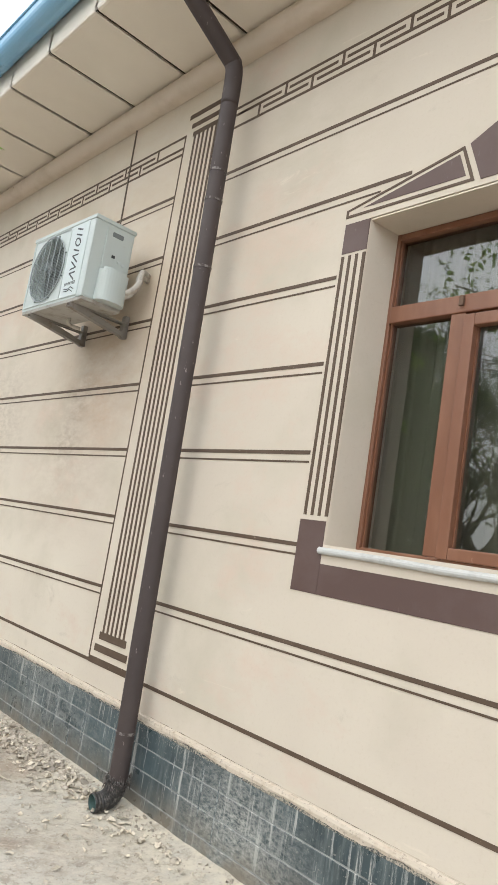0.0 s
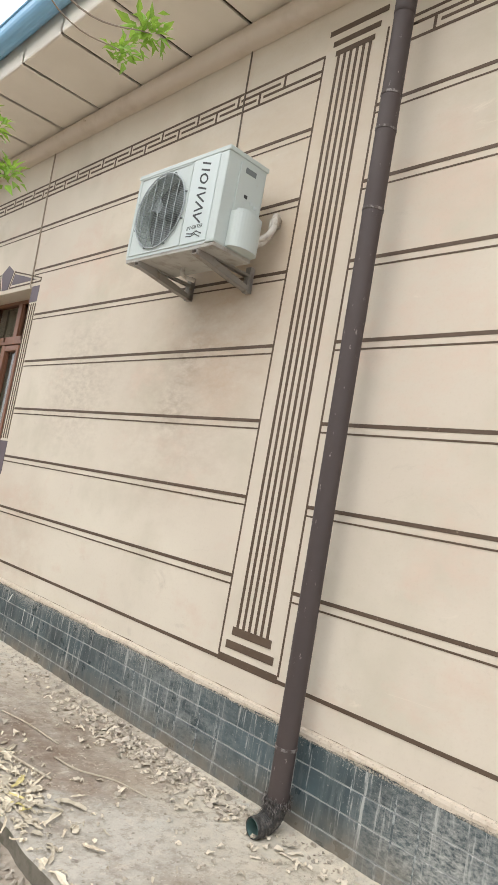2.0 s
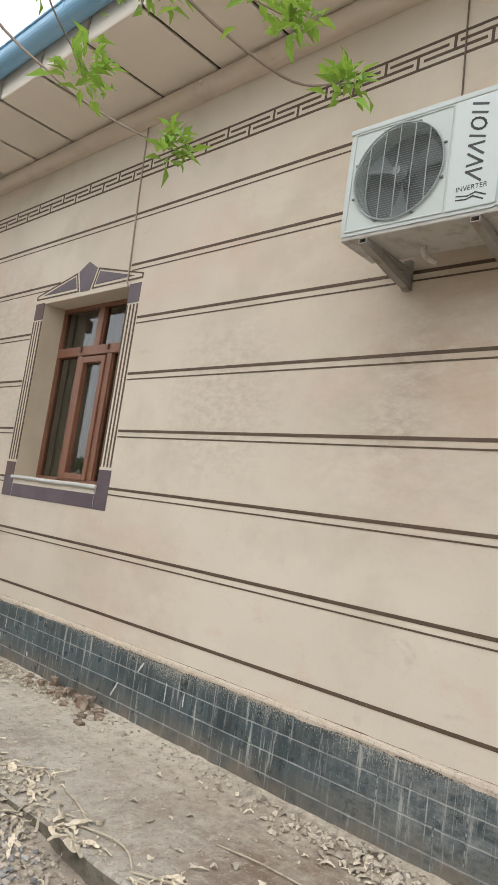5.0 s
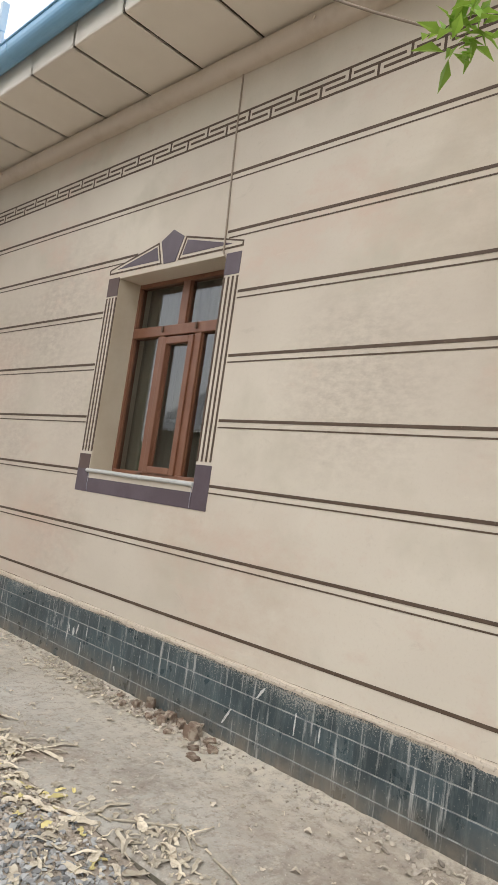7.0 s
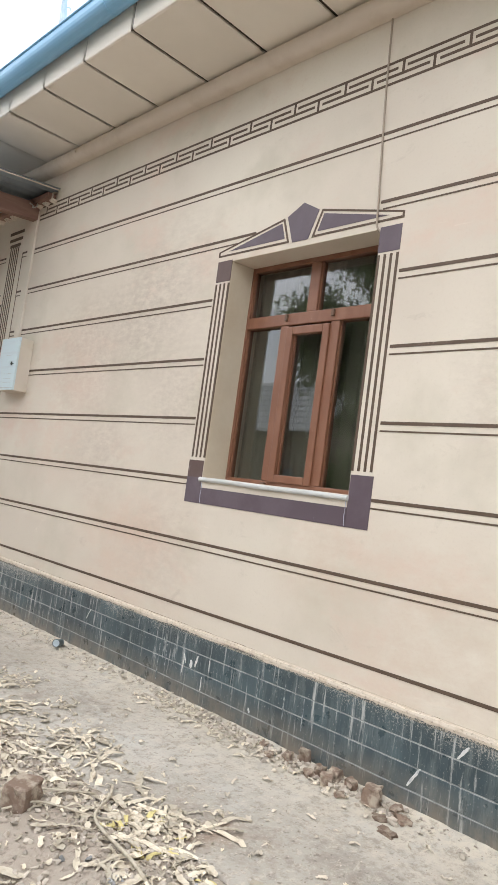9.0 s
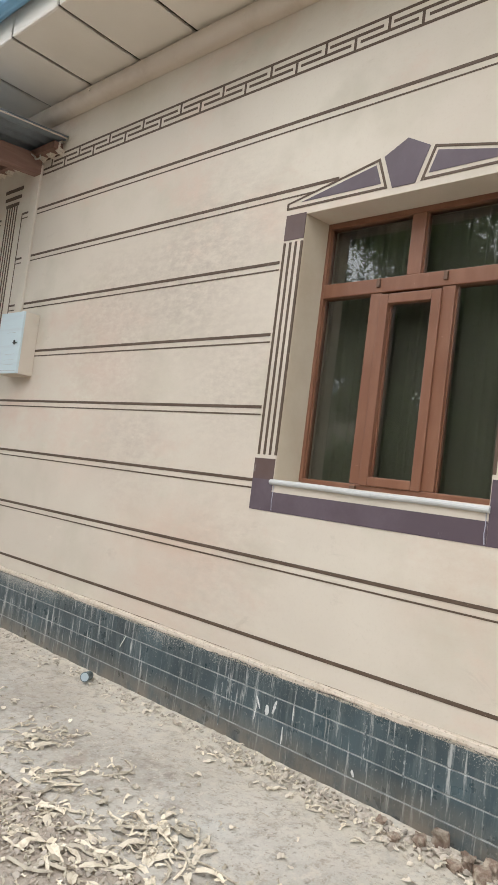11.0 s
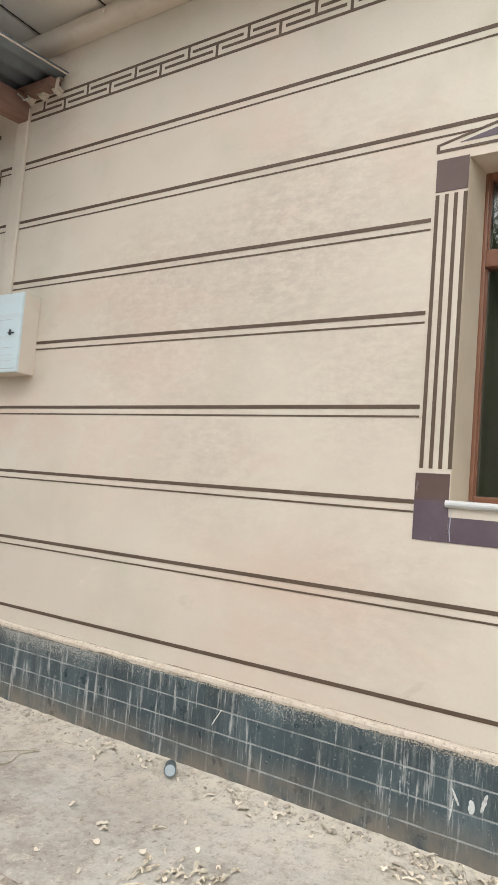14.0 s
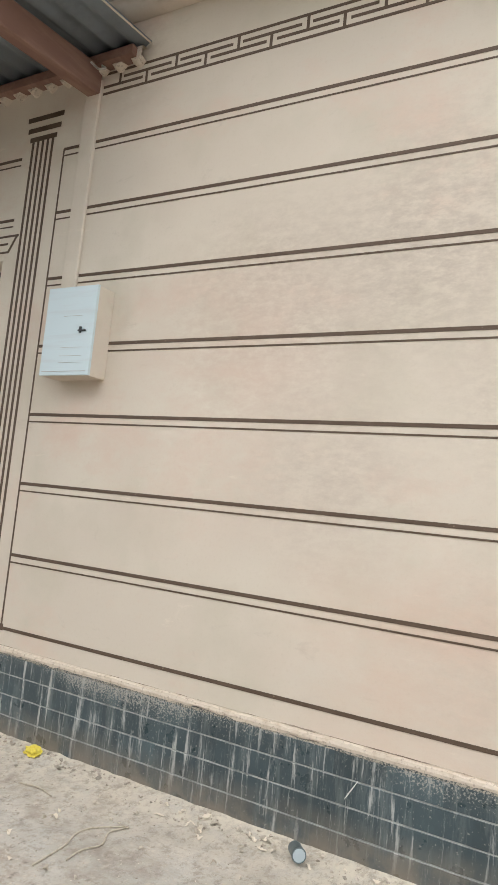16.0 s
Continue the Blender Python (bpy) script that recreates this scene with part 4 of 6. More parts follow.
px, py = 2.243, 3.175
part("offset_pipe", tube(bend([(1.47, 3.20, 4.80), (1.49, 3.20, 4.72), (1.56, 3.195, 4.655), (2.08, 3.15, 4.31), (2.145, 3.142, 4.25), axis(4.15), axis(4.0)], 6), R, 16), pipe_brown, dp, smooth=True)
for a, b, r in ((2.95, 4.05, R * 0.96), (2.42, 2.99, R * 0.945), (0.93, 2.46, R * 0.93), (0.13, 0.97, R * 0.95)):
    part("pipe_length", tube([axis(a), axis(b)], r, 18, None, False), pipe_brown, dp, smooth=True)
for z in (3.58, 3.40, 2.99, 0.40):
    part("joint_ring", tube([axis(z - 0.007), axis(z + 0.007)], R * 1.015, 18), pipe_joint, dp, "ring of flaking pale sealant")
elbow = bend([(px, py, 0.16), (px - 0.015, py + 0.005, 0.09), (px - 0.060, py + 0.008, 0.055), (px - 0.125, py + 0.015, 0.048)], 8)
radii = [0.057 - 0.009 * i / (len(elbow) - 1) + (0.0012 if i % 2 else -0.0012) for i in range(len(elbow))]
sp = part("elbow", tube(elbow, radii, 16, cap=False), black_plastic, dp, "short black ribbed outlet elbow")
sp.modifiers.new("thick", "SOLIDIFY").thickness = 0.003
lining = material("dull_teal_plastic", (0.10, 0.17, 0.16), 0.6)
part("lining", tube(elbow, [r - 0.005 for r in radii], 16, cap=False), lining, dp, "dull teal inside of the outlet", smooth=True)
rng = random.Random(5)
bm = bmesh.new()
for i in range(150):
    a = rng.uniform(0, 2 * math.pi)
    p = Vector((px + 0.058 * math.cos(a), py + 0.058 * math.sin(a), 0.15 + rng.uniform(-0.02, 0.02)))
    q = p + Vector((rng.uniform(-0.012, 0.006) + 0.012 * math.cos(a), 0.012 * math.sin(a) + rng.uniform(-0.006, 0.006), rng.uniform(-0.035, 0.03)))
    tube([p, (p + q) / 2 + Vector((0, 0, 0.01)), q], 0.0013, 3, bm, False)
part("frayed_tape", bm, pipe_joint, dp, "frayed pale sealing tape")

# ---- air conditioner ----
ac = thing("air_conditioner", (1.888, 3.982, 2.852), "white outdoor air conditioner unit on steel wall brackets", "air conditioner")
ac.rotation_euler = (0, 0, radians(1.2))
W, H, D = 0.852, 0.552, 0.30
FY, FZ, FR = 0.566, 0.276, 0.232
# casing as a shell, so that the fan well is a real hollow
bm = bmesh.new()
ring = [(FY + FR * math.cos(k * 2 * math.pi / 48), FZ + FR * math.sin(k * 2 * math.pi / 48)) for k in range(48)]
sq = []
for k in range(48):
    a = k * 2 * math.pi / 48
    cx, cz = math.cos(a), math.sin(a)
    s = min((W - FY if cx > 0 else FY) / abs(cx) if abs(cx) > 1e-6 else 9, (H - FZ if cz > 0 else FZ) / abs(cz) if abs(cz) > 1e-6 else 9)
    sq.append((FY + s * cx, FZ + s * cz))
fr = [bm.verts.new((0, y, z)) for y, z in ring]
fo = [bm.verts.new((0, y, z)) for y, z in sq]
for k in range(48):
    k2 = (k + 1) % 48
    bm.faces.new((fr[k], fr[k2], fo[k2], fo[k]))
back = [bm.verts.new((0.10, y, z)) for y, z in ring]
for k in range(48):
    k2 = (k + 1) % 48
    bm.faces.new((fr[k2], fr[k], back[k], back[k2]))
bmesh.ops.recalc_face_normals(bm, faces=bm.faces)
front = part("front_panel", bm, white_case, ac, local=True)
bm = bx(0.0005, D, 0, W, 0, H, 0.012)
for f in [f for f in bm.faces if f.calc_center_median().x < 0.004]:
    bm.faces.remove(f)
part("casing", bm, white_case, ac, local=True)
part("top_lid", bx(-0.006, D + 0.006, -0.006, W + 0.006, H - 0.02, H + 0.008, 0.006), white_case, ac, local=True)
part("base_tray", bx(0.004, D - 0.004, 0.004, W - 0.004, -0.02, 0.018, 0.006), case_under, ac, "dusty sheet metal base tray", local=True)
part("left_fin_guard", bx(0.02, D - 0.02, W, W + 0.012, 0.03, H - 0.04, 0.004), grille_grey, ac, local=True)
# square raised frame around the fan
bm = bmesh.new()
for a, b, lo, hi in ((0.310, 0.318, 0.018, 0.530), (0.822, 0.830, 0.018, 0.530), (0.318, 0.822, 0.018, 0.026), (0.318, 0.822, 0.522, 0.530)):
    bx(-0.005, 0.004, a, b, lo, hi, 0.003, bm)
part("fan_guard_frame", bm, white_case, ac, local=True)
well = bmesh.new()
bmesh.ops.create_circle(well, cap_ends=True, segments=40, radius=FR + 0.004, matrix=Matrix.Translation((0.101, FY, FZ)) @ Matrix.Rotation(math.pi / 2, 4, "Y"))
part("fan_well", well, fan_dark, ac, "dark hollow behind the fan", local=True)
bm = bmesh.new()
for i in range(3):
    a0 = i * 2 * math.pi / 3 + 0.55
    rows = []
    for r in (0.035, 0.09, 0.15, 0.205):
        spread = 0.30 + r * 1.6
        rows.append([bm.verts.new((0.035 + 0.03 * (t / 4), FY + r * math.cos(a0 + spread * (t / 4 - 0.5)), FZ + r * math.sin(a0 + spread * (t / 4 - 0.5)))) for t in range(5)])
    for a, b in zip(rows, rows[1:]):
        for j in range(4):
            bm.faces.new((a[j], a[j + 1], b[j + 1], b[j]))
fan = part("fan", bm, fan_grey, ac, "grey three-bladed fan", local=True)
fan.modifiers.new("thick", "SOLIDIFY").thickness = 0.004
part("fan_hub", tube([(0.02, FY, FZ), (0.09, FY, FZ)], 0.04, 20), fan_dark, ac, local=True)
part("guard_centre", tube([(-0.014, FY, FZ), (-0.006, FY, FZ)], 0.022, 20), fan_grey, ac, local=True)
n = 40
for i in range(n):
    z = FZ - FR + (i + 0.5) * 2 * FR / n
    half = math.sqrt(max(FR * FR - (z - FZ) ** 2, 1e-6))
    part("guard_wire", tube([(-0.008, FY - half, z), (-0.013, FY, z), (-0.008, FY + half, z)], 0.0017, 4, None, False), grille_grey, ac, local=True)
bm = bmesh.new()
for k in range(-2, 3):
    y = FY + k * 0.078
    half = math.sqrt(FR * FR - (k * 0.078) ** 2)
    tube([(-0.011, y, FZ - half), (-0.016, y, FZ), (-0.011, y, FZ + half)], 0.0027, 5, bm, False)
tube([(-0.009, FY + (FR + 0.004) * math.cos(k * math.pi / 20), FZ + (FR + 0.004) * math.sin(k * math.pi / 20)) for k in range(41)], 0.0045, 6, bm, False)
part("guard_ribs", bm, grille_grey, ac, local=True)
for i, (y, z) in enumerate([(FY + 0.246 * math.cos(a), FZ + 0.241 * math.sin(a)) for a in (0.35, 1.2, 1.95, 2.8, 3.5, 4.3, 5.1, 5.9)]):
    part("guard_clip", bx(-0.008, 0.0, y - 0.009, y + 0.009, z - 0.004, z + 0.004, 0.001), fan_dark, ac, local=True)
# label panel, plain mark and the one word
lab = bx(-0.006, 0.004, 0.072, 0.300, 0.016, H - 0.022, 0.005)
label_panel = part("label_panel", lab, case_label, ac, "smooth pale front label panel", local=True)
part("corner_post", bx(-0.004, 0.012, 0.0, 0.07, 0.0, H - 0.02, 0.01), white_case, ac, local=True)


def plain_mark(strokes, name, width=0.0105):
    bm = bmesh.new()
    for (ya, za), (yb, zb) in strokes:
        d = Vector((yb - ya, zb - za)).normalized() * width / 2
        nrm = Vector((-d.y, d.x))
        prism([(ya - d.x + nrm.x, za - d.y + nrm.y), (yb + d.x + nrm.x, zb + d.y + nrm.y), (yb + d.x - nrm.x, zb + d.y - nrm.y), (ya - d.x - nrm.x, za - d.y - nrm.y)], -0.0072, -0.0055, bm)
    return part(name, bm, logo_dark, label_panel, local=True)


# a plain upright mark of slanted shapes in the maker's place
strokes = []
for z, shape in ((0.132, "up"), (0.190, "down"), (0.254, "up"), (0.330, "bar"), (0.362, "ring"), (0.440, "bars")):
    lo, hi = 0.150, 0.216
    lean = 0.020
    if shape == "up":
        strokes += [((lo, z), (hi, z + 0.030 + lean)), ((hi, z + 0.030 + lean), (lo, z + 0.052))]
    elif shape == "down":
        strokes += [((hi, z + lean), (lo, z + 0.026)), ((lo, z + 0.026), (hi, z + 0.054 + lean))]
    elif shape == "bar":
        strokes += [((lo, z), (hi, z + lean))]
    elif shape == "ring":
        rim = [(lo + 0.033 + 0.033 * math.cos(a), z + 0.026 + 0.026 * math.sin(a) + lean * (0.5 + 0.5 * math.cos(a))) for a in [k * math.pi / 6 for k in range(13)]]
        strokes += list(zip(rim, rim[1:]))
    else:
        strokes += [((lo, z), (hi, z + lean)), ((lo, z + 0.040), (hi, z + 0.040 + lean))]
plain_mark(strokes, "maker_mark")
plain_mark([((0.12, 0.062), (0.165, 0.082)), ((0.165, 0.082), (0.200, 0.070)), ((0.200, 0.070), (0.25, 0.078)), ((0.13, 0.045), (0.175, 0.066)), ((0.175, 0.066), (0.205, 0.056)), ((0.205, 0.056), (0.25, 0.06))], "swoosh_mark", 0.006)
txt = bpy.data.curves.new("word", "FONT")
txt.body, txt.size, txt.extrude, txt.align_x = "INVERTER", 0.032, 0.0006, "CENTER"
tmp = new("word", txt)
word_mesh = bpy.data.meshes.new_from_object(tmp.evaluated_get(bpy.context.evaluated_depsgraph_get()))
bpy.data.objects.remove(tmp)
word_mesh.materials.append(logo_dark)
word = new("printed_word", word_mesh)
word.parent = label_panel
word.matrix_basis = Matrix(((0, 0, -1, -0.0064), (-1, 0, 0, 0.186), (0, 1, 0, 0.098), (0, 0, 0, 1)))
# right side: valve cover, recessed grip, seams
cover = plan_prism([(0.185 + 0.106 * math.cos(a), -0.004 - 0.086 * math.sin(a) ** 0.7) for a in [k * math.pi / 16 for k in range(17)]], 0.004, 0.232)
bmesh.ops.bevel(cover, geom=[e for e in cover.edges if all(v.co.z > 0.2 for v in e.verts)], offset=0.022, segments=3, affect="EDGES")
part("valve_cover", cover, white_case, ac, "rounded plastic valve cover", local=True, smooth=False)
part("service_panel", bx(0.09, 0.285, -0.006, 0.003, 0.05, 0.505, 0.004), white_case, ac, local=True)
# the grip's hollow is not cut; a dark block paints its shade
part("hand_grip", bx(0.13, 0.215, -0.008, 0.004, 0.455, 0.490, 0.006), fan_dark, ac, "hand grip, its recess shade drawn as a dark block", local=True)
for x, z in ((0.15, 0.315), (0.20, 0.295), (0.235, 0.285)):
    part("screw_mark", bx(x, x + 0.025, -0.009, 0.0, z, z + 0.02, 0.003), logo_dark if x < 0.16 else case_label, ac, local=True)
for y in (0.155, 0.715):
    bm = bmesh.new()
    for yy, t in ((y - 0.022, 0.004), (y + 0.018, 0.004)):
        for shape in ([(0.0, -0.020), (0.0, -0.048), (0.30, -0.104), (0.30, -0.062), (0.09, -0.020)], [(0.30, -0.062), (0.30, -0.104), (0.414, -0.126), (0.414, -0.100), (0.35, -0.085)], [(0.09, -0.020), (0.13, -0.028), (0.40, -0.034), (0.40, -0.020)], [(0.385, -0.034), (0.385, -0.104), (0.412, -0.104), (0.412, -0.034)]):
            a = [bm.verts.new((x, yy, z)) for x, z in shape]
            b = [bm.verts.new((x, yy + t, z)) for x, z in shape]
            n4 = len(shape)
            bm.faces.new(a)
            bm.faces.new(b[::-1])
            for j in range(n4):
                k2 = (j + 1) % n4
                bm.faces.new((a[j], b[j], b[k2], a[k2]))
    sl = [(0.0, -0.046), (0.0, -0.050), (0.414, -0.128), (0.414, -0.124)]
    a = [bm.verts.new((x, y - 0.022, z)) for x, z in sl]
    b = [bm.verts.new((x, y + 0.022, z)) for x, z in sl]
    bm.faces.new(a)
    bm.faces.new(b[::-1])
    for j in range(4):
        bm.faces.new((a[j], b[j], b[(j + 1) % 4], a[(j + 1) % 4]))
    bx(0.0, 0.40, y - 0.02, y + 0.02, -0.026, -0.021, bm=bm)
    bx(0.372, 0.378, y - 0.02, y + 0.02, -0.126, -0.022, bm=bm)
    for v in bm.verts:
        if v.co.x > 0.33:
            v.co.x += 0.047
    bmesh.ops.recalc_face_normals(bm, faces=bm.faces)
    part("bracket", bm, bracket_paint, ac, "grey steel wall bracket", local=True)
    part("bracket_plate", bx(0.425, 0.459, y - 0.022, y + 0.022, -0.130, 0.03, 0.003), bracket_paint, ac, local=True)
part("drain_elbow", tube(bend([(0.20, 0.50, -0.015), (0.20, 0.50, -0.055), (0.23, 0.49, -0.07), (0.28, 0.47, -0.075)], 5), 0.014, 10), foam_white, ac, local=True, smooth=True)
for k2, (dy, dz) in enumerate(((0, 0), (-0.016, 0.028))):
    pts = bend([(0.24, -0.03, 0.07 + dz), (0.30, -0.055 + dy, 0.10 + dz), (0.345, -0.068 + dy, 0.17 + dz), (0.355, -0.060 + dy, 0.23 + dz), (0.385, -0.03 + dy, 0.27 + dz), (0.462, 0.0, 0.275 + dz)], 7)
    part("refrigerant_pipe", tube(pts, 0.02, 10), foam_white, ac, "white foam-wrapped pipe", local=True, smooth=True)

# ---- cables on the wall ----


def cable(points, r, mat, label):
    bm = tube(bend(points, 6), r, 6)
    ob = part("wall_cable", bm, mat, smooth=True)
    return tagged(ob, label, "cable", "cables on the wall")


cable([(2.343, 4.555, 4.49), (2.344, 4.553, 4.40), (2.344, 4.545, 4.15), (2.344, 4.53, 3.78), (2.345, 4.515, 3.30), (2.34, 4.46, 3.10)], 0.0055, cable_grey, "thin brown cable running down behind the air conditioner")
cable([(2.343, 7.336, 4.49), (2.343, 7.333, 4.40), (2.343, 7.318, 4.0), (2.343, 7.30, 3.70), (2.341, 7.272, 3.30), (2.338, 7.262, 3.17), (2.337, 7.255, 3.12), (2.36, 7.235, 3.085), (2.42, 7.23, 3.08), (2.54, 7.30, 3.06)], 0.0065, cable_pale, "beige painted cable hooking into the window head")
for y, z in ((6.65, 4.555), (10.95, 4.555)):
    hk = part("steel_rod", tube(bend([(2.30, y, z - 0.02), (2.245, y - 0.03, z - 0.032), (2.21, y - 0.07, z - 0.04)], 4), 0.008, 6), cornice_paint)
    tagged(hk, "short painted steel rod sticking out of the cornice", "rod", "steel rods")

# ---- meter box and chase ----
mb = thing("meter_box", (2.28, 11.575, 2.165), "pale blue-white metal meter box in a plastered surround on the wall", "meter box")
part("body", bx(2.215, WALL, 11.385, 11.765, 2.163, 2.700, 0.006), plaster, mb, "plastered beige box body")
part("door", bx(2.198, 2.216, 11.378, 11.770, 2.166, 2.700, 0.003), box_white, mb)
part("seal_plate", bx(2.1965, 2.1985, 11.40, 11.75, 2.187, 2.190), case_under, mb)
lock = bx(2.188, 2.199, 11.468, 11.482, 2.415, 2.452, 0.003)
bx(2.186, 2.196, 11.432, 11.49, 2.424, 2.433, 0.002, lock)
part("key", lock, logo_dark, mb, "dark key left in the lock")
for z in (2.52, 2.33, 2.28, 2.24):
    part("scratch", bx(2.1962, 2.1985, 11.44 + 0.1 * (z - 2.2), 11.62, z, z + 0.0014), case_under, mb)
ch = part("cable_chase", bx(2.324, WALL, 11.70, 11.82, 2.70, 4.12, 0.008), plaster)
tagged(ch, "boxed vertical cable chase plastered over the wall", "cable chase", kind="structure")

# ---- porch roof ----
porch = thing("porch_roof", (1.6, 12.5, 4.2), "corrugated blue-grey roof sheets on red-brown painted timbers", "porch roof")


def sheet_z(x):
    return 4.272 + (x - 2.30) * 0.085


bm = bmesh.new()
cols = []
ys = [11.33 + i * 0.0125 for i in range(int((14.9 - 11.33) / 0.0125))]
for y in ys:
    dz = 0.017 * math.cos((y - 11.33) * 2 * math.pi / 0.15)
    cols.append([bm.verts.new((x, y, sheet_z(x) + dz)) for x in (2.345, 1.2, 0.7, 0.3)])
for a, b in zip(cols, cols[1:]):
    for j in range(3):
        bm.faces.new((a[j], b[j], b[j + 1], a[j + 1]))
sh = part("roof_sheet", bm, sheet_grey, porch, smooth=True)
sh.modifiers.new("thick", "SOLIDIFY").thickness = 0.004
part("edge_rod", tube([(2.33, 11.318, sheet_z(2.33) - 0.012), (0.3, 11.318, sheet_z(0.3) - 0.012)], 0.006, 6), foam_seal, porch, "pale edge strip of the sheet")


def timber(y0, y1, x0, x1, drop0, drop1, name):
    bm = bmesh.new()
    v = []
    for x in (x0, x1):
        for y in (y0, y1):
            for d in (drop0, drop1):
                v.append(bm.verts.new((x, y, sheet_z(x) - d)))
    bmesh.ops.convex_hull(bm, input=bm.verts)
    bmesh.ops.dissolve_limit(bm, angle_limit=0.02, verts=bm.verts, edges=bm.edges)
    bmesh.ops.bevel(bm, geom=bm.edges[:], offset=0.006, segments=1, affect="EDGES")
    return part(name, bm, beam_wood, porch)


timber(11.70, 11.80, 0.3, 2.335, 0.075, 0.255, "rafter")
timber(13.2, 13.3, 0.3, 2.335, 0.075, 0.255, "rafter")
part("wall_plate", bx(2.255, WALL - 0.003, 11.40, 14.9, 4.175, 4.238, 0.005), beam_wood, porch)
part("purlin", bx(0.55, 0.63, 11.40, 14.9, 4.03, 4.10, 0.005), beam_wood, porch)
bm = bmesh.new()
rows = []
for i in range(int((14.6 - 11.36) / 0.012)):
    y = 11.36 + i * 0.012
    dz = 0.022 * math.cos((y - 11.33) * 2 * math.pi / 0.15) + 0.006 * noise.noise((y * 14, 0, 2))
    rows.append([bm.verts.new(p) for p in ((WALL, y, 4.255), (2.300, y, 4.245), (2.296 + 0.006 * noise.noise((y * 9, 1, 2)), y, 4.175 + dz), (WALL, y, 4.160 + dz))])
for a, b in zip(rows, rows[1:]):
    for j in range(3):
        bm.faces.new((a[j], b[j], b[j + 1], a[j + 1]))
bmesh.ops.recalc_face_normals(bm, faces=bm.faces)
part("mortar_seal", bm, plaster_pale, porch, "scalloped pale mortar under the sheets")
wire = part("wire_end", tube(bend([(2.28, 11.66, 4.17), (2.25, 11.60, 4.12), (2.22, 11.62, 4.10), (2.24, 11.67, 4.14), (2.21, 11.69, 4.16)], 5), 0.008, 6), foam_white, smooth=True)
tagged(wire, "loose white wire end on the rafter", "wire")

# unseen wall, added so that less light comes in from the porch's far end
porch_light_stop = part("wall_porch_light_stop", bx(0.25, WALL, Y1 - 0.02, Y1 + 0.25, -0.12, 4.02), plaster)
tagged(porch_light_stop, "unseen cream wall added to cut the light under the porch", "wall", kind="structure")

# ---- ground ----


def ground_z(x, y):
    """Loose soil beside the slab: lower along the first metres, heaped up further on."""
    rise = min(max((y - 5.2) / 0.8, 0), 1)
    base = -0.085 + 0.07 * rise
    heap = 0.06 * math.exp(-((x - 0.75) ** 2) / 0.10) * min(max((y - 5.4) / 0.6, 0), 1) * min(max((9.0 - y) / 0.8, 0), 1)
    return base + heap + 0.022 * noise.noise((x * 2.1, y * 2.1, 0)) + 0.012 * noise.noise((x * 9, y * 9, 3)) + 0.006 * noise.noise((x * 27, y * 27, 5))


xs = [-300, -80, -30, -12, -6, -3] + [-1.5 + 0.25 * i for i in range(6)] + [0.0 + 0.03 * i for i in range(44)] + [1.6, 2.4, 5, 12, 40, 120, 300]
ys = [-300, -80, -30, -10, -4, -1, 0.5, 1.2] + [1.5 + 0.03 * i for i in range(320)] + [11.5, 12.5, 14, 18, 30, 80, 300]
verts, faces = [], []
for x in xs:
    for y in ys:
        near = -0.5 < x < 1.35 and 1.0 < y < 11.3
        z = ground_z(x, y) if near else (-0.09 if x < 1.5 else -0.14)
        verts.append((x, y, z))
n = len(ys)
for i in range(len(xs) - 1):
    for j in range(n - 1):
        faces.append((i * n + j, (i + 1) * n + j, (i + 1) * n + j + 1, i * n + j + 1))
tagged(joined("ground", verts, faces, soil, True), "dry dusty soil ground with rubble beside the house", "ground", kind="structure")

# concrete apron along the wall
EDGE = 1.185


def slab_z(x, y):
    t = max(0.0, (x - 2.05) / 0.29)
    return 0.002 + 0.035 * t * t + 0.006 * noise.noise((x * 1.3, y * 1.3, 8)) + 0.003 * noise.noise((x * 7, y * 7, 2)) + 0.008 * t * noise.noise((x * 12, y * 12, 4))


verts, faces = [], []
us = [0.0, 0.0] + [i / 44 for i in range(45)]
ys = [Y0 + 0.035 * i for i in range(int((Y1 - Y0) / 0.035) + 1)]
for y in ys:
    e = EDGE - 0.05 * min(max((y - 5.5) / 2, 0), 1) + 0.02 * noise.noise((y * 1.7, 2, 0)) + 0.012 * noise.noise((y * 5, 5, 0))
    for k, u in enumerate(us):
        x = e + u * (2.345 - e)
        z = slab_z(x, y)
        if k == 0:
            x, z = e + 0.01, -0.16
        elif k == 1:
            x, z = e, z - 0.012
        elif k == 2:
            x = e + 0.012
        verts.append((x, y, z))
n = len(us)
for i in range(len(ys) - 1):
    for j in range(n - 1):
        faces.append((i * n + j, i * n + j + 1, (i + 1) * n + j + 1, (i + 1) * n + j))
slab = joined("pavement", verts, faces, concrete, True)
# side face of the slab: shadow painted in along with mossy dirt
edge_shade = material("shaded_mossy_slab_edge", (0.17, 0.15, 0.12), 0.95)
mix_in(edge_shade, noise_mask(edge_shade, 18, 0.45, 0.65, 8), (0.10, 0.095, 0.065), 0.8)
bump(edge_shade, 30, 0.7, 0.012, 8)
slab.data.materials.append(edge_shade)
for i in range(0, len(slab.data.polygons), n - 1):
    slab.data.polygons[i].material_index = 1
tagged(slab, "dusty worn concrete apron along the house wall", "pavement", kind="structure")


def floor_z(x, y):
    return slab_z(x, y) if x > EDGE else ground_z(x, y)


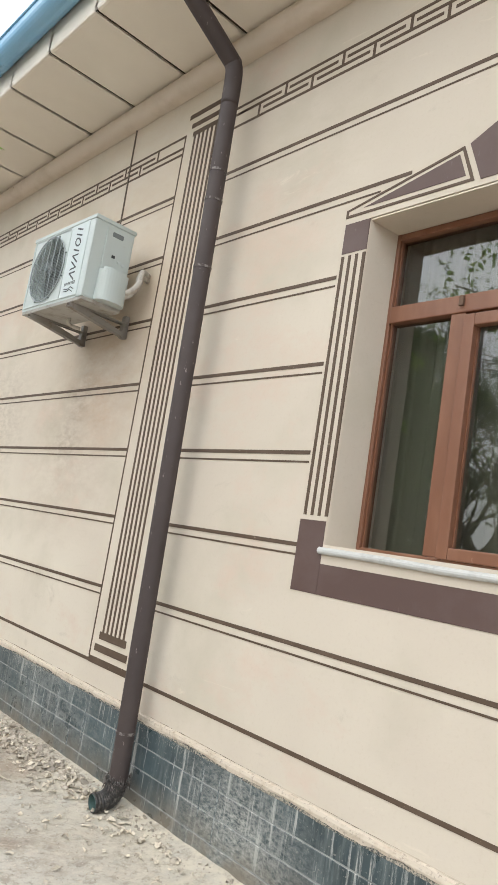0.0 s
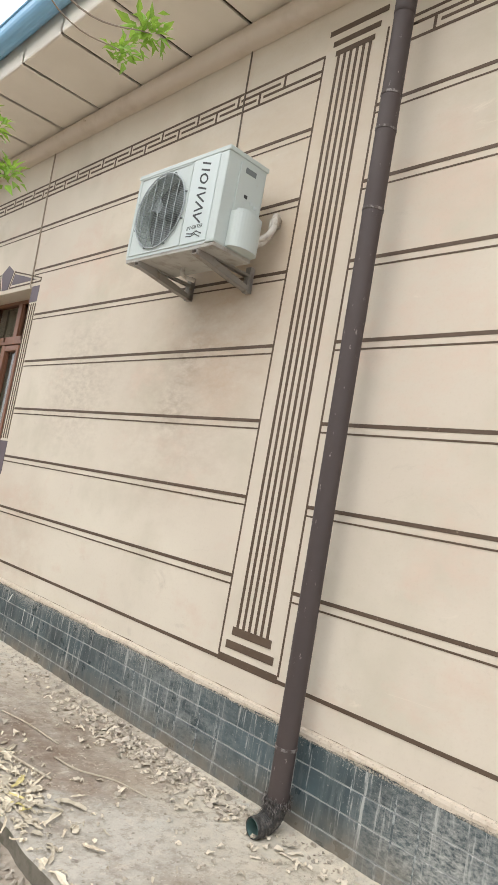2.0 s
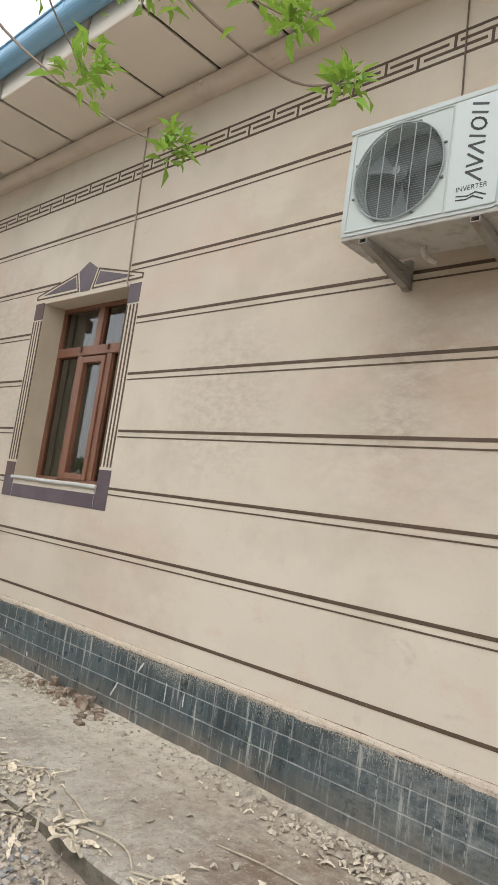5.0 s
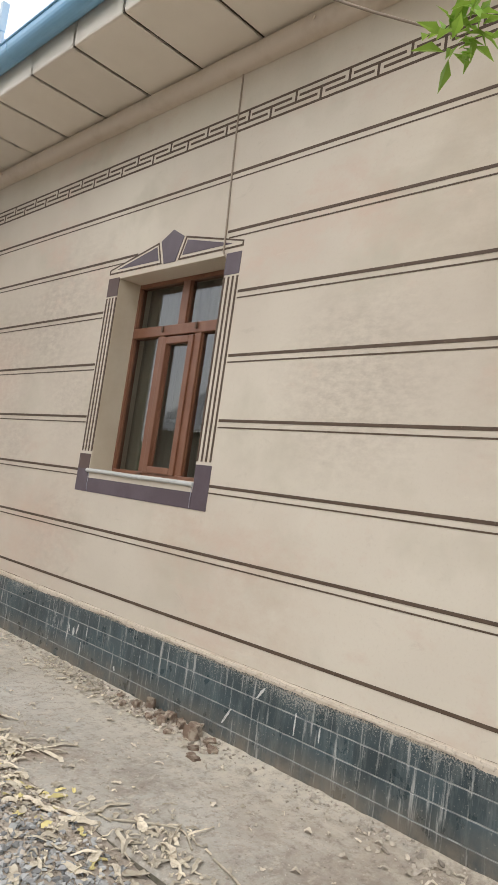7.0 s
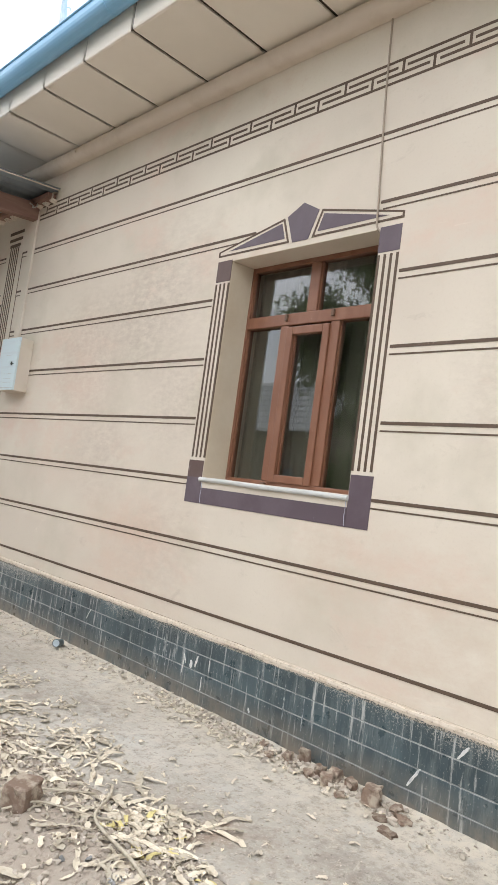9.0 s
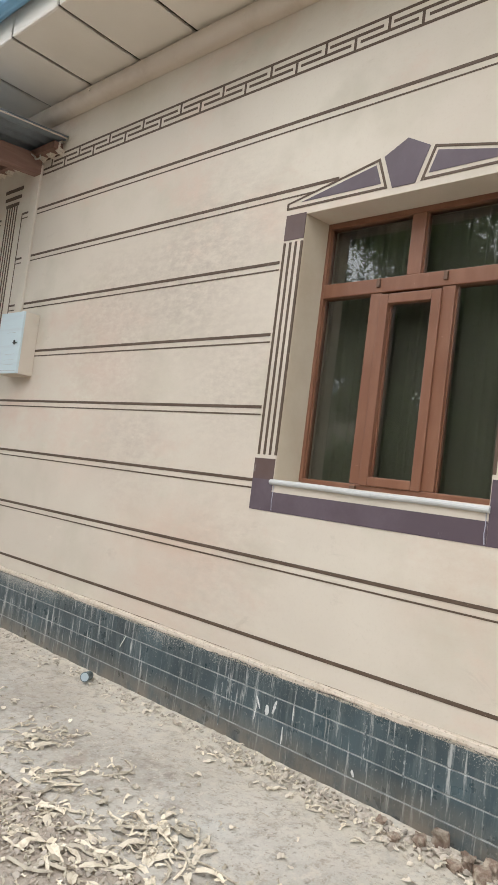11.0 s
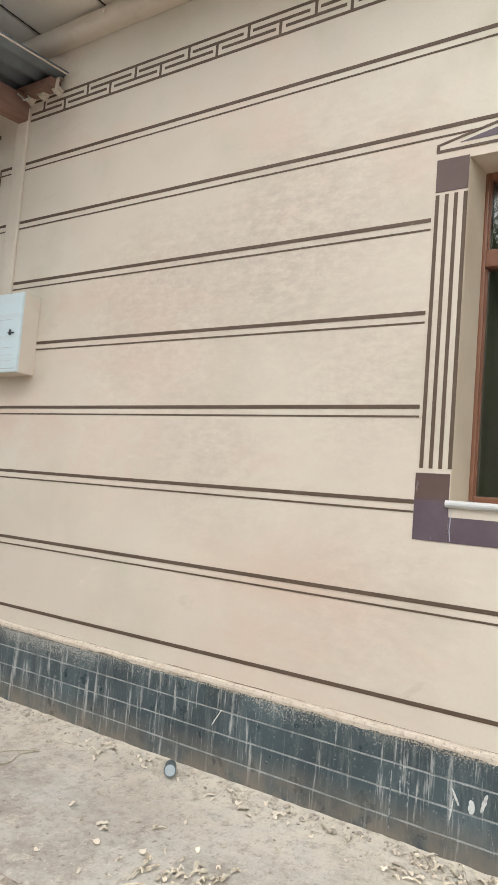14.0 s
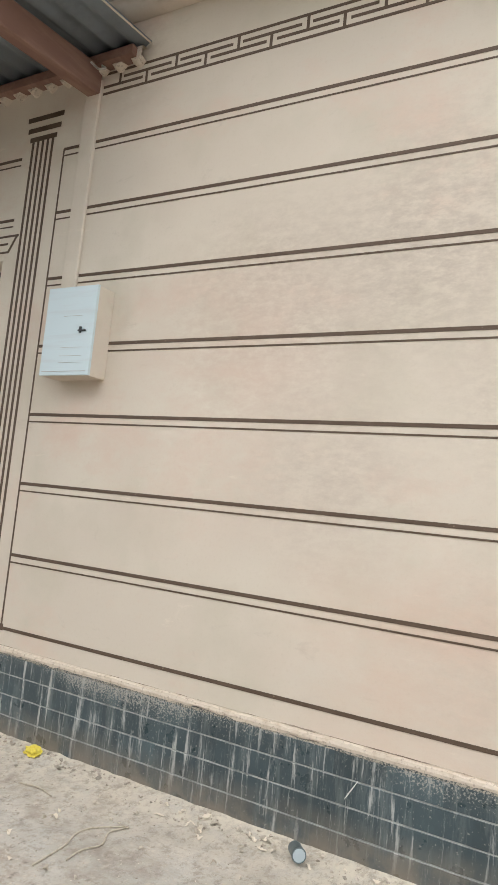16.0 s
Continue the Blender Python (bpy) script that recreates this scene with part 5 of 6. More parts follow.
# ---- loose stuff on the ground ----
def pebble_shapes(count, seed):
    rng = random.Random(seed)
    shapes = []
    for _ in range(count):
        bm = bmesh.new()
        for _ in range(11):
            v = Vector((rng.gauss(0, 1), rng.gauss(0, 1), rng.gauss(0, 1))).normalized()
            bm.verts.new((v.x * rng.uniform(0.7, 1.0), v.y * rng.uniform(0.5, 0.8), v.z * rng.uniform(0.35, 0.6)))
        r = bmesh.ops.convex_hull(bm, input=bm.verts)
        bmesh.ops.delete(bm, geom=[v for v in bm.verts if not v.link_faces], context="VERTS")
        bm.verts.index_update()
        shapes.append(([v.co.copy() for v in bm.verts], [[v.index for v in f.verts] for f in bm.faces]))
        bm.free()
    return shapes


def strew(name, mat, spots, label, category, seed=1):
    """Many loose stones in one mesh; spots are x, y and size."""
    rng = random.Random(seed)
    shapes = pebble_shapes(9, seed)
    verts, faces = [], []
    for x, y, s in spots:
        vs, fs = rng.choice(shapes)
        m = Euler((rng.uniform(-0.5, 0.5), rng.uniform(-0.5, 0.5), rng.uniform(0, 6.3))).to_matrix()
        z = floor_z(x, y) + s * 0.22
        o = len(verts)
        for v in vs:
            p = m @ v * s
            verts.append((x + p.x, y + p.y, z + p.z))
        faces += [[o + i for i in f] for f in fs]
    return tagged(joined(name, verts, faces, mat), label, category, kind="stuff")


rng = random.Random(11)
spots = []
for _ in range(2600):
    y = rng.uniform(1.5, 5.6)
    x = EDGE - 0.03 - abs(rng.gauss(0, 0.33))
    spots.append((x, y, rng.uniform(0.006, 0.027) * (1.0 if rng.random() < 0.9 else 1.8)))
for _ in range(2600):
    y = rng.uniform(6.0, 10.5)
    x = 1.12 - abs(rng.gauss(0, 0.35))
    spots.append((x, y, rng.uniform(0.005, 0.026)))
strew("rubble", stone_mat, spots, "pale broken rubble lying beside the concrete apron", "rubble", 3)
spots = []
for _ in range(1500):
    y, x = rng.gauss(5.75, 0.42), rng.gauss(0.72, 0.22)
    if x < 1.12:
        spots.append((x, y, rng.uniform(0.010, 0.026)))
for _ in range(380):
    y, x = rng.gauss(9.75, 0.35), 1.02 - abs(rng.gauss(0, 0.2))
    spots.append((x, y, rng.uniform(0.010, 0.024)))
strew("gravel", gravel_mat, spots, "heap of grey crushed gravel at the apron's edge", "gravel", 4)
spots = []
for _ in range(1500):
    y = rng.uniform(1.0, 12.5)
    x = 2.315 - abs(rng.gauss(0, 0.07))
    dense = 0.35 + 0.65 * (noise.noise((y * 1.1, 3, 0)) > 0.0)
    if rng.random() < dense:
        spots.append((x, y, rng.uniform(0.003, 0.016) * (1.7 if rng.random() < 0.08 else 1)))
for _ in range(190):
    y = rng.gauss(4.35, 0.45)
    spots.append((2.28 - abs(rng.gauss(0, 0.10)), y, rng.uniform(0.010, 0.038)))
for _ in range(170):
    y = rng.gauss(7.35, 0.38)
    spots.append((2.29 - abs(rng.gauss(0, 0.06)), y, rng.uniform(0.010, 0.036)))
for _ in range(5200):
    spots.append((rng.uniform(1.22, 2.3), rng.uniform(1.0, 12.0), rng.uniform(0.0015, 0.007) * (2.0 if rng.random() < 0.03 else 1)))
strew("plaster_crumbs", stone_mat, spots, "crumbs of plaster and brick along the wall foot", "rubble", 5)


def broken_brick(x, y, size, turn, seed, label):
    rng = random.Random(seed)
    bm = bx(-size[0] / 2, size[0] / 2, -size[1] / 2, size[1] / 2, 0, size[2])
    bmesh.ops.subdivide_edges(bm, edges=bm.edges[:], cuts=2, use_grid_fill=True)
    for v in bm.verts:
        v.co += Vector((rng.uniform(-1, 1), rng.uniform(-1, 1), rng.uniform(-1, 0.6))) * 0.006
        if v.co.x > size[0] * 0.3:
            v.co.x -= rng.uniform(0, 0.02)
    bmesh.ops.bevel(bm, geom=[e for e in bm.edges if e.calc_face_angle(0) > 0.9], offset=0.005, segments=1, affect="EDGES")
    ob = part("broken_brick", bm, brick_mat)
    ob.matrix_basis = pose(x, y, floor_z(x, y) - 0.004, rng.uniform(-4, 4), rng.uniform(-4, 4), turn)
    tagged(ob, label, "brick", "broken bricks")


for i, (x, y, s, turn) in enumerate([
        (2.245, 6.775, (0.105, 0.085, 0.08), 20), (2.215, 6.575, (0.085, 0.055, 0.03), 50), (2.255, 6.64, (0.08, 0.05, 0.035), 10),
        (2.06, 6.565, (0.10, 0.05, 0.022), 80), (2.28, 7.03, (0.07, 0.055, 0.06), 5), (2.215, 7.045, (0.065, 0.06, 0.06), 33),
        (2.275, 6.93, (0.06, 0.05, 0.05), 70), (2.27, 7.13, (0.09, 0.05, 0.045), 15), (2.21, 7.16, (0.07, 0.045, 0.035), 60),
        (2.29, 7.27, (0.075, 0.03, 0.085), 100), (2.25, 7.34, (0.07, 0.05, 0.05), 20), (2.14, 6.66, (0.075, 0.05, 0.026), 120), (2.16, 6.92, (0.06, 0.04, 0.03), 140),
        (2.20, 7.45, (0.06, 0.045, 0.03), 75), (2.27, 7.55, (0.055, 0.04, 0.03), 12), (0.72, 7.50, (0.14, 0.11, 0.10), 30)]):
    broken_brick(x, y, s, turn, 40 + i, "broken red-brown brick piece lying at the wall foot" if x > 1.2 else "dusty brick lying in the husk litter")


def husks(name, mat, spots, label, seed, wide=(0.008, 0.046), long=(0.04, 0.16)):
    """Dry curled husk strips lying about; spots are x and y."""
    rng = random.Random(seed)
    verts, faces = [], []
    for x, y in spots:
        if EDGE - 0.13 < x < EDGE and y < 5.5:
            x = EDGE + 0.02
        ground = floor_z(x, y)
        length, width = rng.uniform(*long) * rng.choice((0.5, 0.8, 1, 1.4)), rng.uniform(*wide)
        a, turn = rng.uniform(0, 6.3), rng.gauss(0, 0.7)
        lift, curl = rng.uniform(0.0, 0.014), rng.uniform(-0.3, 0.6)
        px_, py_ = x, y
        o = len(verts)
        steps = 6
        for i in range(steps + 1):
            t = i / steps
            a += turn / steps + rng.gauss(0, 0.20)
            px_ += math.cos(a) * length / steps
            py_ += math.sin(a) * length / steps
            w = width * (0.6 + 0.4 * math.sin(math.pi * min(t * 0.8 + 0.2, 1))) * rng.uniform(0.5, 1.25)
            here = floor_z(px_, py_)
            z = (ground if here < ground - 0.03 else here) + 0.003 + lift * math.sin(math.pi * t) + rng.uniform(0, 0.005)
            nx, ny = -math.sin(a), math.cos(a)
            verts += [(px_ + nx * w / 2, py_ + ny * w / 2, z + curl * w * 0.4 + rng.uniform(0, 0.004)), (px_, py_, z), (px_ - nx * w / 2, py_ - ny * w / 2, z + abs(curl) * w * 0.3 + rng.uniform(0, 0.004))]
        for i in range(steps):
            for j in range(2):
                b = o + i * 3 + j
                faces.append((b, b + 1, b + 4, b + 3))
    ob = joined(name, verts, faces, mat)
    ob.modifiers.new("thick", "SOLIDIFY").thickness = 0.0012
    return tagged(ob, label, "flakes" if "flake" in name else "husks", kind="stuff")


rng = random.Random(21)
spots = []
for _ in range(210):
    spots.append((rng.gauss(1.02, 0.18), rng.uniform(5.9, 8.6)))
for _ in range(70):
    spots.append((rng.gauss(0.75, 0.20), rng.uniform(6.4, 8.2)))
for _ in range(150):
    spots.append((rng.gauss(1.35, 0.14), rng.gauss(4.15, 0.35)))
for _ in range(45):
    spots.append((rng.gauss(1.15, 0.10), rng.gauss(5.5, 0.25)))
for cx, cy, s, k in ((1.585, 9.14, 0.07, 42), (1.50, 9.28, 0.06, 14), (1.28, 8.06, 0.13, 60), (1.18, 7.14, 0.10, 50), (1.40, 5.92, 0.08, 22), (1.54, 8.62, 0.07, 12), (2.27, 8.5, 0.05, 22), (2.28, 8.25, 0.05, 22), (1.25, 8.7, 0.12, 24), (1.1, 9.1, 0.1, 30)):
    for _ in range(k):
        spots.append((min(rng.gauss(cx, s), 2.29), rng.gauss(cy, s)))
for _ in range(90):
    spots.append((rng.gauss(2.2, 0.06), rng.gauss(7.9, 0.35)))
for _ in range(14):
    spots.append((rng.uniform(1.3, 2.2), rng.uniform(2.5, 11.0)))
heap = [p for p in spots if p[0] < 1.45]
husks("husk_litter", husk_mat, heap, "scattered dry straw-coloured corn husks on the ground", 8)
shreds = [p for p in spots if p[0] >= 1.45] + [(x + rng.gauss(0, 0.09), y + rng.gauss(0, 0.09)) for x, y in heap * 2]
husks("husk_shreds", husk_mat, [(min(x, 2.30), y) for x, y in shreds], "small dry shreds of husk among the dust", 18, (0.004, 0.022), (0.012, 0.06))
spots = [(rng.gauss(1.02, 0.10), rng.gauss(6.35, 0.2)) for _ in range(16)] + [(rng.gauss(1.05, 0.08), rng.gauss(7.1, 0.2)) for _ in range(14)] + [(rng.gauss(1.3, 0.08), rng.gauss(4.0, 0.12)) for _ in range(8)]
flakes = [(2.26 - abs(rng.gauss(0, 0.13)), rng.gauss(4.0, 0.75)) for _ in range(420)] + [(2.27 - abs(rng.gauss(0, 0.08)), rng.gauss(7.7, 0.5)) for _ in range(160)] + [(rng.uniform(1.25, 2.25), rng.uniform(1.5, 5.0)) for _ in range(110)] + [(rng.uniform(1.3, 2.2), rng.uniform(5, 11)) for _ in range(130)] + [(2.28 - abs(rng.gauss(0, 0.07)), rng.uniform(7.2, 10.6)) for _ in range(130)]
flake_mat = material("pale_plaster_flake", (0.56, 0.50, 0.41), 0.9, spec=0.2)
vary(flake_mat, 0.3, True)
husks("plaster_flakes", flake_mat, flakes, "thin pale flakes of plaster strewn on the apron", 14, (0.007, 0.034), (0.012, 0.05))
husks("yellow_leaf_litter", husk_yellow, spots, "yellowed leaves lying among the husks", 9, (0.02, 0.04), (0.05, 0.12))


def stalk(points, r):
    pts = [(x, y, floor_z(x, y) + r + dz) for x, y, dz in points]
    ob = part("dry_stalk", tube(bend(pts, 6), r, 6), husk_mat, smooth=True)
    tagged(ob, "pale dry plant stalk lying on the ground", "stalk", "dry stalks")


stalk([(1.27, 5.45, 0.0), (1.34, 5.15, 0.01), (1.26, 4.95, 0.0), (1.18, 4.85, 0.0)], 0.0050)
stalk([(1.25, 4.95, 0.0), (1.42, 4.62, 0.01), (1.48, 4.35, 0.01), (1.56, 4.02, 0.0)], 0.0058)
stalk([(1.33, 4.55, 0.0), (1.30, 4.30, 0.01), (1.33, 4.05, 0.0), (1.31, 3.85, 0.0)], 0.0065)
stalk([(1.72, 4.95, 0.0), (1.76, 4.70, 0.01), (1.80, 4.40, 0.0)], 0.0043)
stalk([(1.70, 4.25, 0.0), (1.72, 4.05, 0.012), (1.85, 3.90, 0.0), (1.90, 3.70, 0.0)], 0.0043)
stalk([(0.62, 7.47, 0.02), (0.765, 7.43, 0.02), (0.92, 7.26, 0.015), (1.02, 7.22, 0.0)], 0.0050)
stalk([(1.20, 7.52, 0.01), (1.10, 7.40, 0.02), (0.90, 7.21, 0.02), (0.83, 6.86, 0.02), (0.80, 6.70, 0.0)], 0.0072)
stalk([(0.70, 7.65, 0.02), (0.9, 7.5, 0.03), (1.08, 7.48, 0.01)], 0.0058)
stalk([(1.25, 6.20, 0.0), (1.39, 6.05, 0.01), (1.47, 5.95, 0.006), (1.41, 5.82, 0.0)], 0.0050)
stalk([(1.44, 5.72, 0.0), (1.40, 5.55, 0.006), (1.33, 5.36, 0.0)], 0.0050)
stalk([(1.69, 8.72, 0.0), (1.665, 8.63, 0.006), (1.60, 8.585, 0.004), (1.48, 8.62, 0.0)], 0.0050)
stalk([(1.25, 7.95, 0.0), (1.36, 7.80, 0.006), (1.38, 7.60, 0.0)], 0.0043)

stalk([(1.47, 10.644, 0.0), (1.66, 10.66, 0.003), (1.77, 10.70, 0.0), (1.86, 10.69, 0.0), (1.98, 10.585, 0.0)], 0.0043)
stalk([(1.98, 10.57, 0.0), (1.88, 10.60, 0.004), (1.78, 10.555, 0.0), (1.68, 10.58, 0.003), (1.585, 10.573, 0.0)], 0.0043)
stalk([(1.98, 11.29, 0.0), (2.00, 11.17, 0.004), (1.98, 11.06, 0.0)], 0.0043)

# tin can, bag, wrapper
can = thing("tin_can", (2.185, 9.79, 0.0), "dull dented tin can lying on the apron", "can")
ax = Vector((-0.75, -0.55, 0.12)).normalized()
c0 = Vector((2.245, 9.86, slab_z(2.22, 9.83) + 0.031))
part("shell", tube([c0, c0 + ax * 0.045, c0 + ax * 0.09], [0.030, 0.0295, 0.031], 18), can_mat, can, smooth=False)
part("rim", tube([c0 + ax * 0.086, c0 + ax * 0.094], 0.0325, 18), can_mat, can)
part("open_end", tube([c0 + ax * 0.0935, c0 + ax * 0.0952], 0.027, 16), can_end, can, "grey can end")


def crumpled(name, at, size, mat, label, category, seed, flat=0.45):
    bm = bmesh.new()
    bmesh.ops.create_icosphere(bm, subdivisions=4, radius=1)
    for v in bm.verts:
        c = v.co.copy()
        k = 1 + 0.45 * noise.noise(c * 2.1 + Vector((seed, 0, 0))) + 0.28 * abs(noise.noise(c * 5.3 + Vector((0, seed, 0)))) + 0.1 * noise.noise(c * 13)
        v.co = Vector((c.x * size * k, c.y * size * 0.7 * k, max(c.z * size * flat * k, -size * 0.12)))
    ob = part(name, bm, mat)
    ob.matrix_basis = pose(at[0], at[1], floor_z(at[0], at[1]) + size * 0.11, 0, 0, seed * 40)
    tagged(ob, label, category)


crumpled("plastic_bag", (0.99, 4.88), 0.15, bag_mat, "crumpled white plastic bag on the rubble", "bag", 3)
crumpled("wrapper", (2.27, 11.50), 0.06, packet_mat, "crumpled yellow wrapper at the wall foot", "wrapper", 6)


# ---- trees ----
def leaf_into(verts, faces, base, way, size, rng, fold=0.25, slim=0.26):
    """One pointed leaflet, folded along its midrib."""
    d = way.normalized()
    s = d.cross(Vector((rng.gauss(0, 0.5), rng.gauss(0, 0.5), 1))).normalized()
    u = s.cross(d)
    o = len(verts)
    tip = base + d * size - Vector((0, 0, 1)) * size * 0.15
    m = base + d * size * 0.42
    verts += [tuple(base), tuple(m + s * size * slim + u * size * fold * 0.4), tuple(tip), tuple(m - s * size * slim + u * size * fold * 0.4), tuple(m)]
    faces += [(o, o + 4, o + 1), (o + 1, o + 4, o + 2), (o, o + 3, o + 4), (o + 3, o + 2, o + 4)]


def tree(at, height, seed, crown_leaves, lean=(0, 0), leaf=0.09, spread=0.55, levels=4, stem=0.32):
    """A branching tree with a loose crown."""
    rng = random.Random(seed)
    t = thing("tree", at, "leafy broad tree with dark bark across the yard", "tree", "yard trees")
    tips = []
    bm = bmesh.new()

    def grow(p, d, length, r, depth):
        pts, rr = [p], [r]
        for i in range(4):
            d = (d + Vector((rng.gauss(0, 0.16), rng.gauss(0, 0.16), rng.gauss(0.05, 0.08)))).normalized()
            p = p + d * length / 4
            pts.append(p)
            rr.append(r * (1 - 0.11 * (i + 1)))
        tube(pts, rr, 7 if depth < 2 else 4, bm, depth == 0)
        if depth >= levels:
            tips.extend(pts[2:])
            return
        for i in range(3 if depth < 3 else 2):
            k = rng.choice((2, 3, 4))
            nd = (d + Vector((rng.gauss(0, spread), rng.gauss(0, spread), rng.gauss(0.12, 0.25)))).normalized()
            grow(pts[k], nd, length * rng.uniform(0.6, 0.82), rr[k] * rng.uniform(0.55, 0.7), depth + 1)

    grow(Vector(at), Vector((lean[0], lean[1], 1)).normalized(), height * stem, height * 0.024, 0)
    part("trunk", bm, bark_mat, t, smooth=True)
    verts, faces = [], []
    o = Vector(at)
    for _ in range(crown_leaves):
        p = rng.choice(tips) + Vector((rng.gauss(0, 0.22), rng.gauss(0, 0.22), rng.gauss(0, 0.2)))
        leaf_into(verts, faces, p - o, Vector((rng.gauss(0, 1), rng.gauss(0, 1), rng.gauss(-0.2, 0.6))), leaf * rng.uniform(0.7, 1.4), rng)
    me = bpy.data.meshes.new("crown")
    me.from_pydata(verts, [], faces)
    me.materials.append(leaf_dark)
    c = new("crown", me)
    c.parent = t
    return t


tree((-6.4, 8.6, -0.09), 13.5, 3, 1800, leaf=0.09, levels=7, stem=0.20, spread=0.7)
tree((-8.2, 10.4, -0.09), 15.0, 17, 1800, leaf=0.09, levels=7, stem=0.22, spread=0.7)
tree((-6.6, 6.2, -0.09), 12.0, 12, 1500, leaf=0.09, levels=7, stem=0.20, spread=0.7)
tree((-9.0, 7.6, -0.09), 14.0, 41, 1800, leaf=0.09, levels=7, stem=0.20, spread=0.7)
tree((-9.8, 9.2, -0.09), 15.0, 43, 1800, leaf=0.09, levels=7, stem=0.2, spread=0.7)
tree((-7.6, 12.2, -0.09), 12.5, 5, 24000, leaf=0.13, levels=5, stem=0.2, spread=0.7)
tree((-9.4, 14.4, -0.09), 13.0, 8, 24000, leaf=0.14, levels=5, stem=0.2, spread=0.7)
tree((-5.4, 11.7, -0.09), 15.0, 33, 44000, leaf=0.11, levels=5, stem=0.2, spread=0.6)
tree((-6.3, 12.4, -0.09), 15.0, 39, 26000, leaf=0.11, levels=5, stem=0.22, spread=0.5)
tree((-7.4, 9.3, -0.09), 14.0, 44, 2500, leaf=0.09, levels=7, stem=0.2, spread=0.7)
tree((-5.9, 7.2, -0.09), 12.0, 46, 2000, leaf=0.09, levels=7, stem=0.2, spread=0.7)
tree((-5.8, 13.6, -0.09), 12.5, 37, 36000, leaf=0.11, levels=5, stem=0.2, spread=0.6)
# two unseen trees, added to hold low sky light off the near wall
tree((-8.0, 0.5, -0.09), 11.0, 51, 9000, leaf=0.2, levels=5, stem=0.2, spread=0.75)
tree((-8.6, -4.5, -0.09), 11.0, 52, 9000, leaf=0.2, levels=5, stem=0.2, spread=0.75)
for i, (x, y) in enumerate(((-9.3, 7.0), (-8.9, 9.2), (-9.3, 11.4), (-8.9, 13.4))):
    tree((x, y, -0.09), 3.4, 70 + i, 4200, leaf=0.13, spread=0.8, levels=3)

# invented backdrop that darkens the lower reflections in the window panes
yw = part("reflection_backdrop", bx(-11.0, -10.7, -25, 19.0, -0.15, 2.2), far_wall)
tagged(yw, "plain earth-coloured wall added across the yard to darken reflections", "wall", kind="structure")

# house across the yard
hs = thing("far_house", (-15.5, 23.8, -0.09), "house across the yard with a pale sheeted roof", "house")
part("wall", bx(-19.0, -12.3, 20.2, 27.4, -0.12, 3.85), far_wall, hs)
bm = bmesh.new()
for side in (1, -1):
    for k in range(9):
        xa, xb = -15.5 + side * 3.9 * (1 - k / 9), -15.5 + side * 3.9 * (1 - (k + 1) / 9)
        za = 3.80 + 2.6 * k / 9
        zb = za + 2.6 / 9
        v = [bm.verts.new(p) for p in ((xa, 19.8, za + 0.07), (xa, 27.8, za + 0.07), (xb, 27.8, zb), (xb, 19.8, zb), (xa, 19.8, za - 0.02), (xa, 27.8, za - 0.02))]
        bm.faces.new((v[0], v[1], v[2], v[3]))
        bm.faces.new((v[0], v[4], v[5], v[1]))
part("roof", bm, far_roof, hs, "pale roof in overlapping courses")
bm = bmesh.new()
for y in (20.2, 20.4):
    for x, z in ((-19.0, 3.85), (-12.3, 3.85), (-15.5, 6.1)):
        bm.verts.new((x, y, z))
bmesh.ops.convex_hull(bm, input=bm.verts)
part("gable", bm, far_wall, hs)
for y in (21.0, 23.2, 25.4):
    wd = part("window", bx(-12.32, -12.27, y, y + 1.1, 1.2, 2.6), frame_paint, hs)
    part("pane", bx(-12.28, -12.25, y + 0.08, y + 1.02, 1.28, 2.52), fan_dark, wd)
for i, (x, y, hgt) in enumerate(((-15.0, 30.5, 10.0), (-13.5, 34.5, 10.0), (-17.5, 38.0, 11.0), (-12.0, 17.2, 8.0), (-20.5, 31.0, 10.0), (-10.5, 39.0, 9.0))):
    tree((x, y, -0.09), hgt, 120 + i, 5000, leaf=0.30, stem=0.18, spread=0.75)

# overhanging young branches
near = thing("overhanging_tree", (-2.9, 3.2, -0.09), "young tree whose leafy branches hang before the house", "tree")
part("trunk", tube(bend([(-2.9, 3.2, -0.15), (-2.85, 3.2, 1.2), (-2.7, 3.25, 2.6), (-2.4, 3.4, 3.9)], 6), [0.09 - 0.002 * i for i in range(19)], 10), bark_mat, near, smooth=True)
FORK = Vector((-2.4, 3.4, 3.9))


rng = random.Random(91)
verts, faces = [], []
hubs = [Vector((rng.uniform(-3.6, -1.0), rng.uniform(0.6, 5.0), rng.uniform(4.3, 6.2))) for _ in range(46)]
for _ in range(700):
    p = rng.choice(hubs) + Vector((rng.gauss(0, 0.22), rng.gauss(0, 0.22), rng.gauss(0, 0.18)))
    leaf_into(verts, faces, p - near.location, Vector((rng.gauss(0, 1), rng.gauss(0, 1), rng.gauss(-0.2, 0.6))), 0.10 * rng.uniform(0.7, 1.4), rng)
crown = bpy.data.meshes.new("crown")
crown.from_pydata(verts, [], faces)
crown.materials.append(leaf_young_crown)
new("crown", crown).parent = near
for i, h in enumerate(hubs[:14]):
    part("limb", tube(bend([FORK, FORK.lerp(h, 0.5) + Vector((0, 0, 0.25)), h], 4), [0.035 - 0.003 * k for k in range(9)], 5), bark_mat, near, smooth=True)

lv, lf = [], []
leaf_into(lv, lf, Vector((0, 0, 0)), Vector((1, 0, 0)), 1.0, random.Random(2), slim=0.20)
leaf_mesh = bpy.data.meshes.new("leaf")
leaf_mesh.from_pydata(lv, [], lf)
leaf_mesh.materials.append(leaf_young)


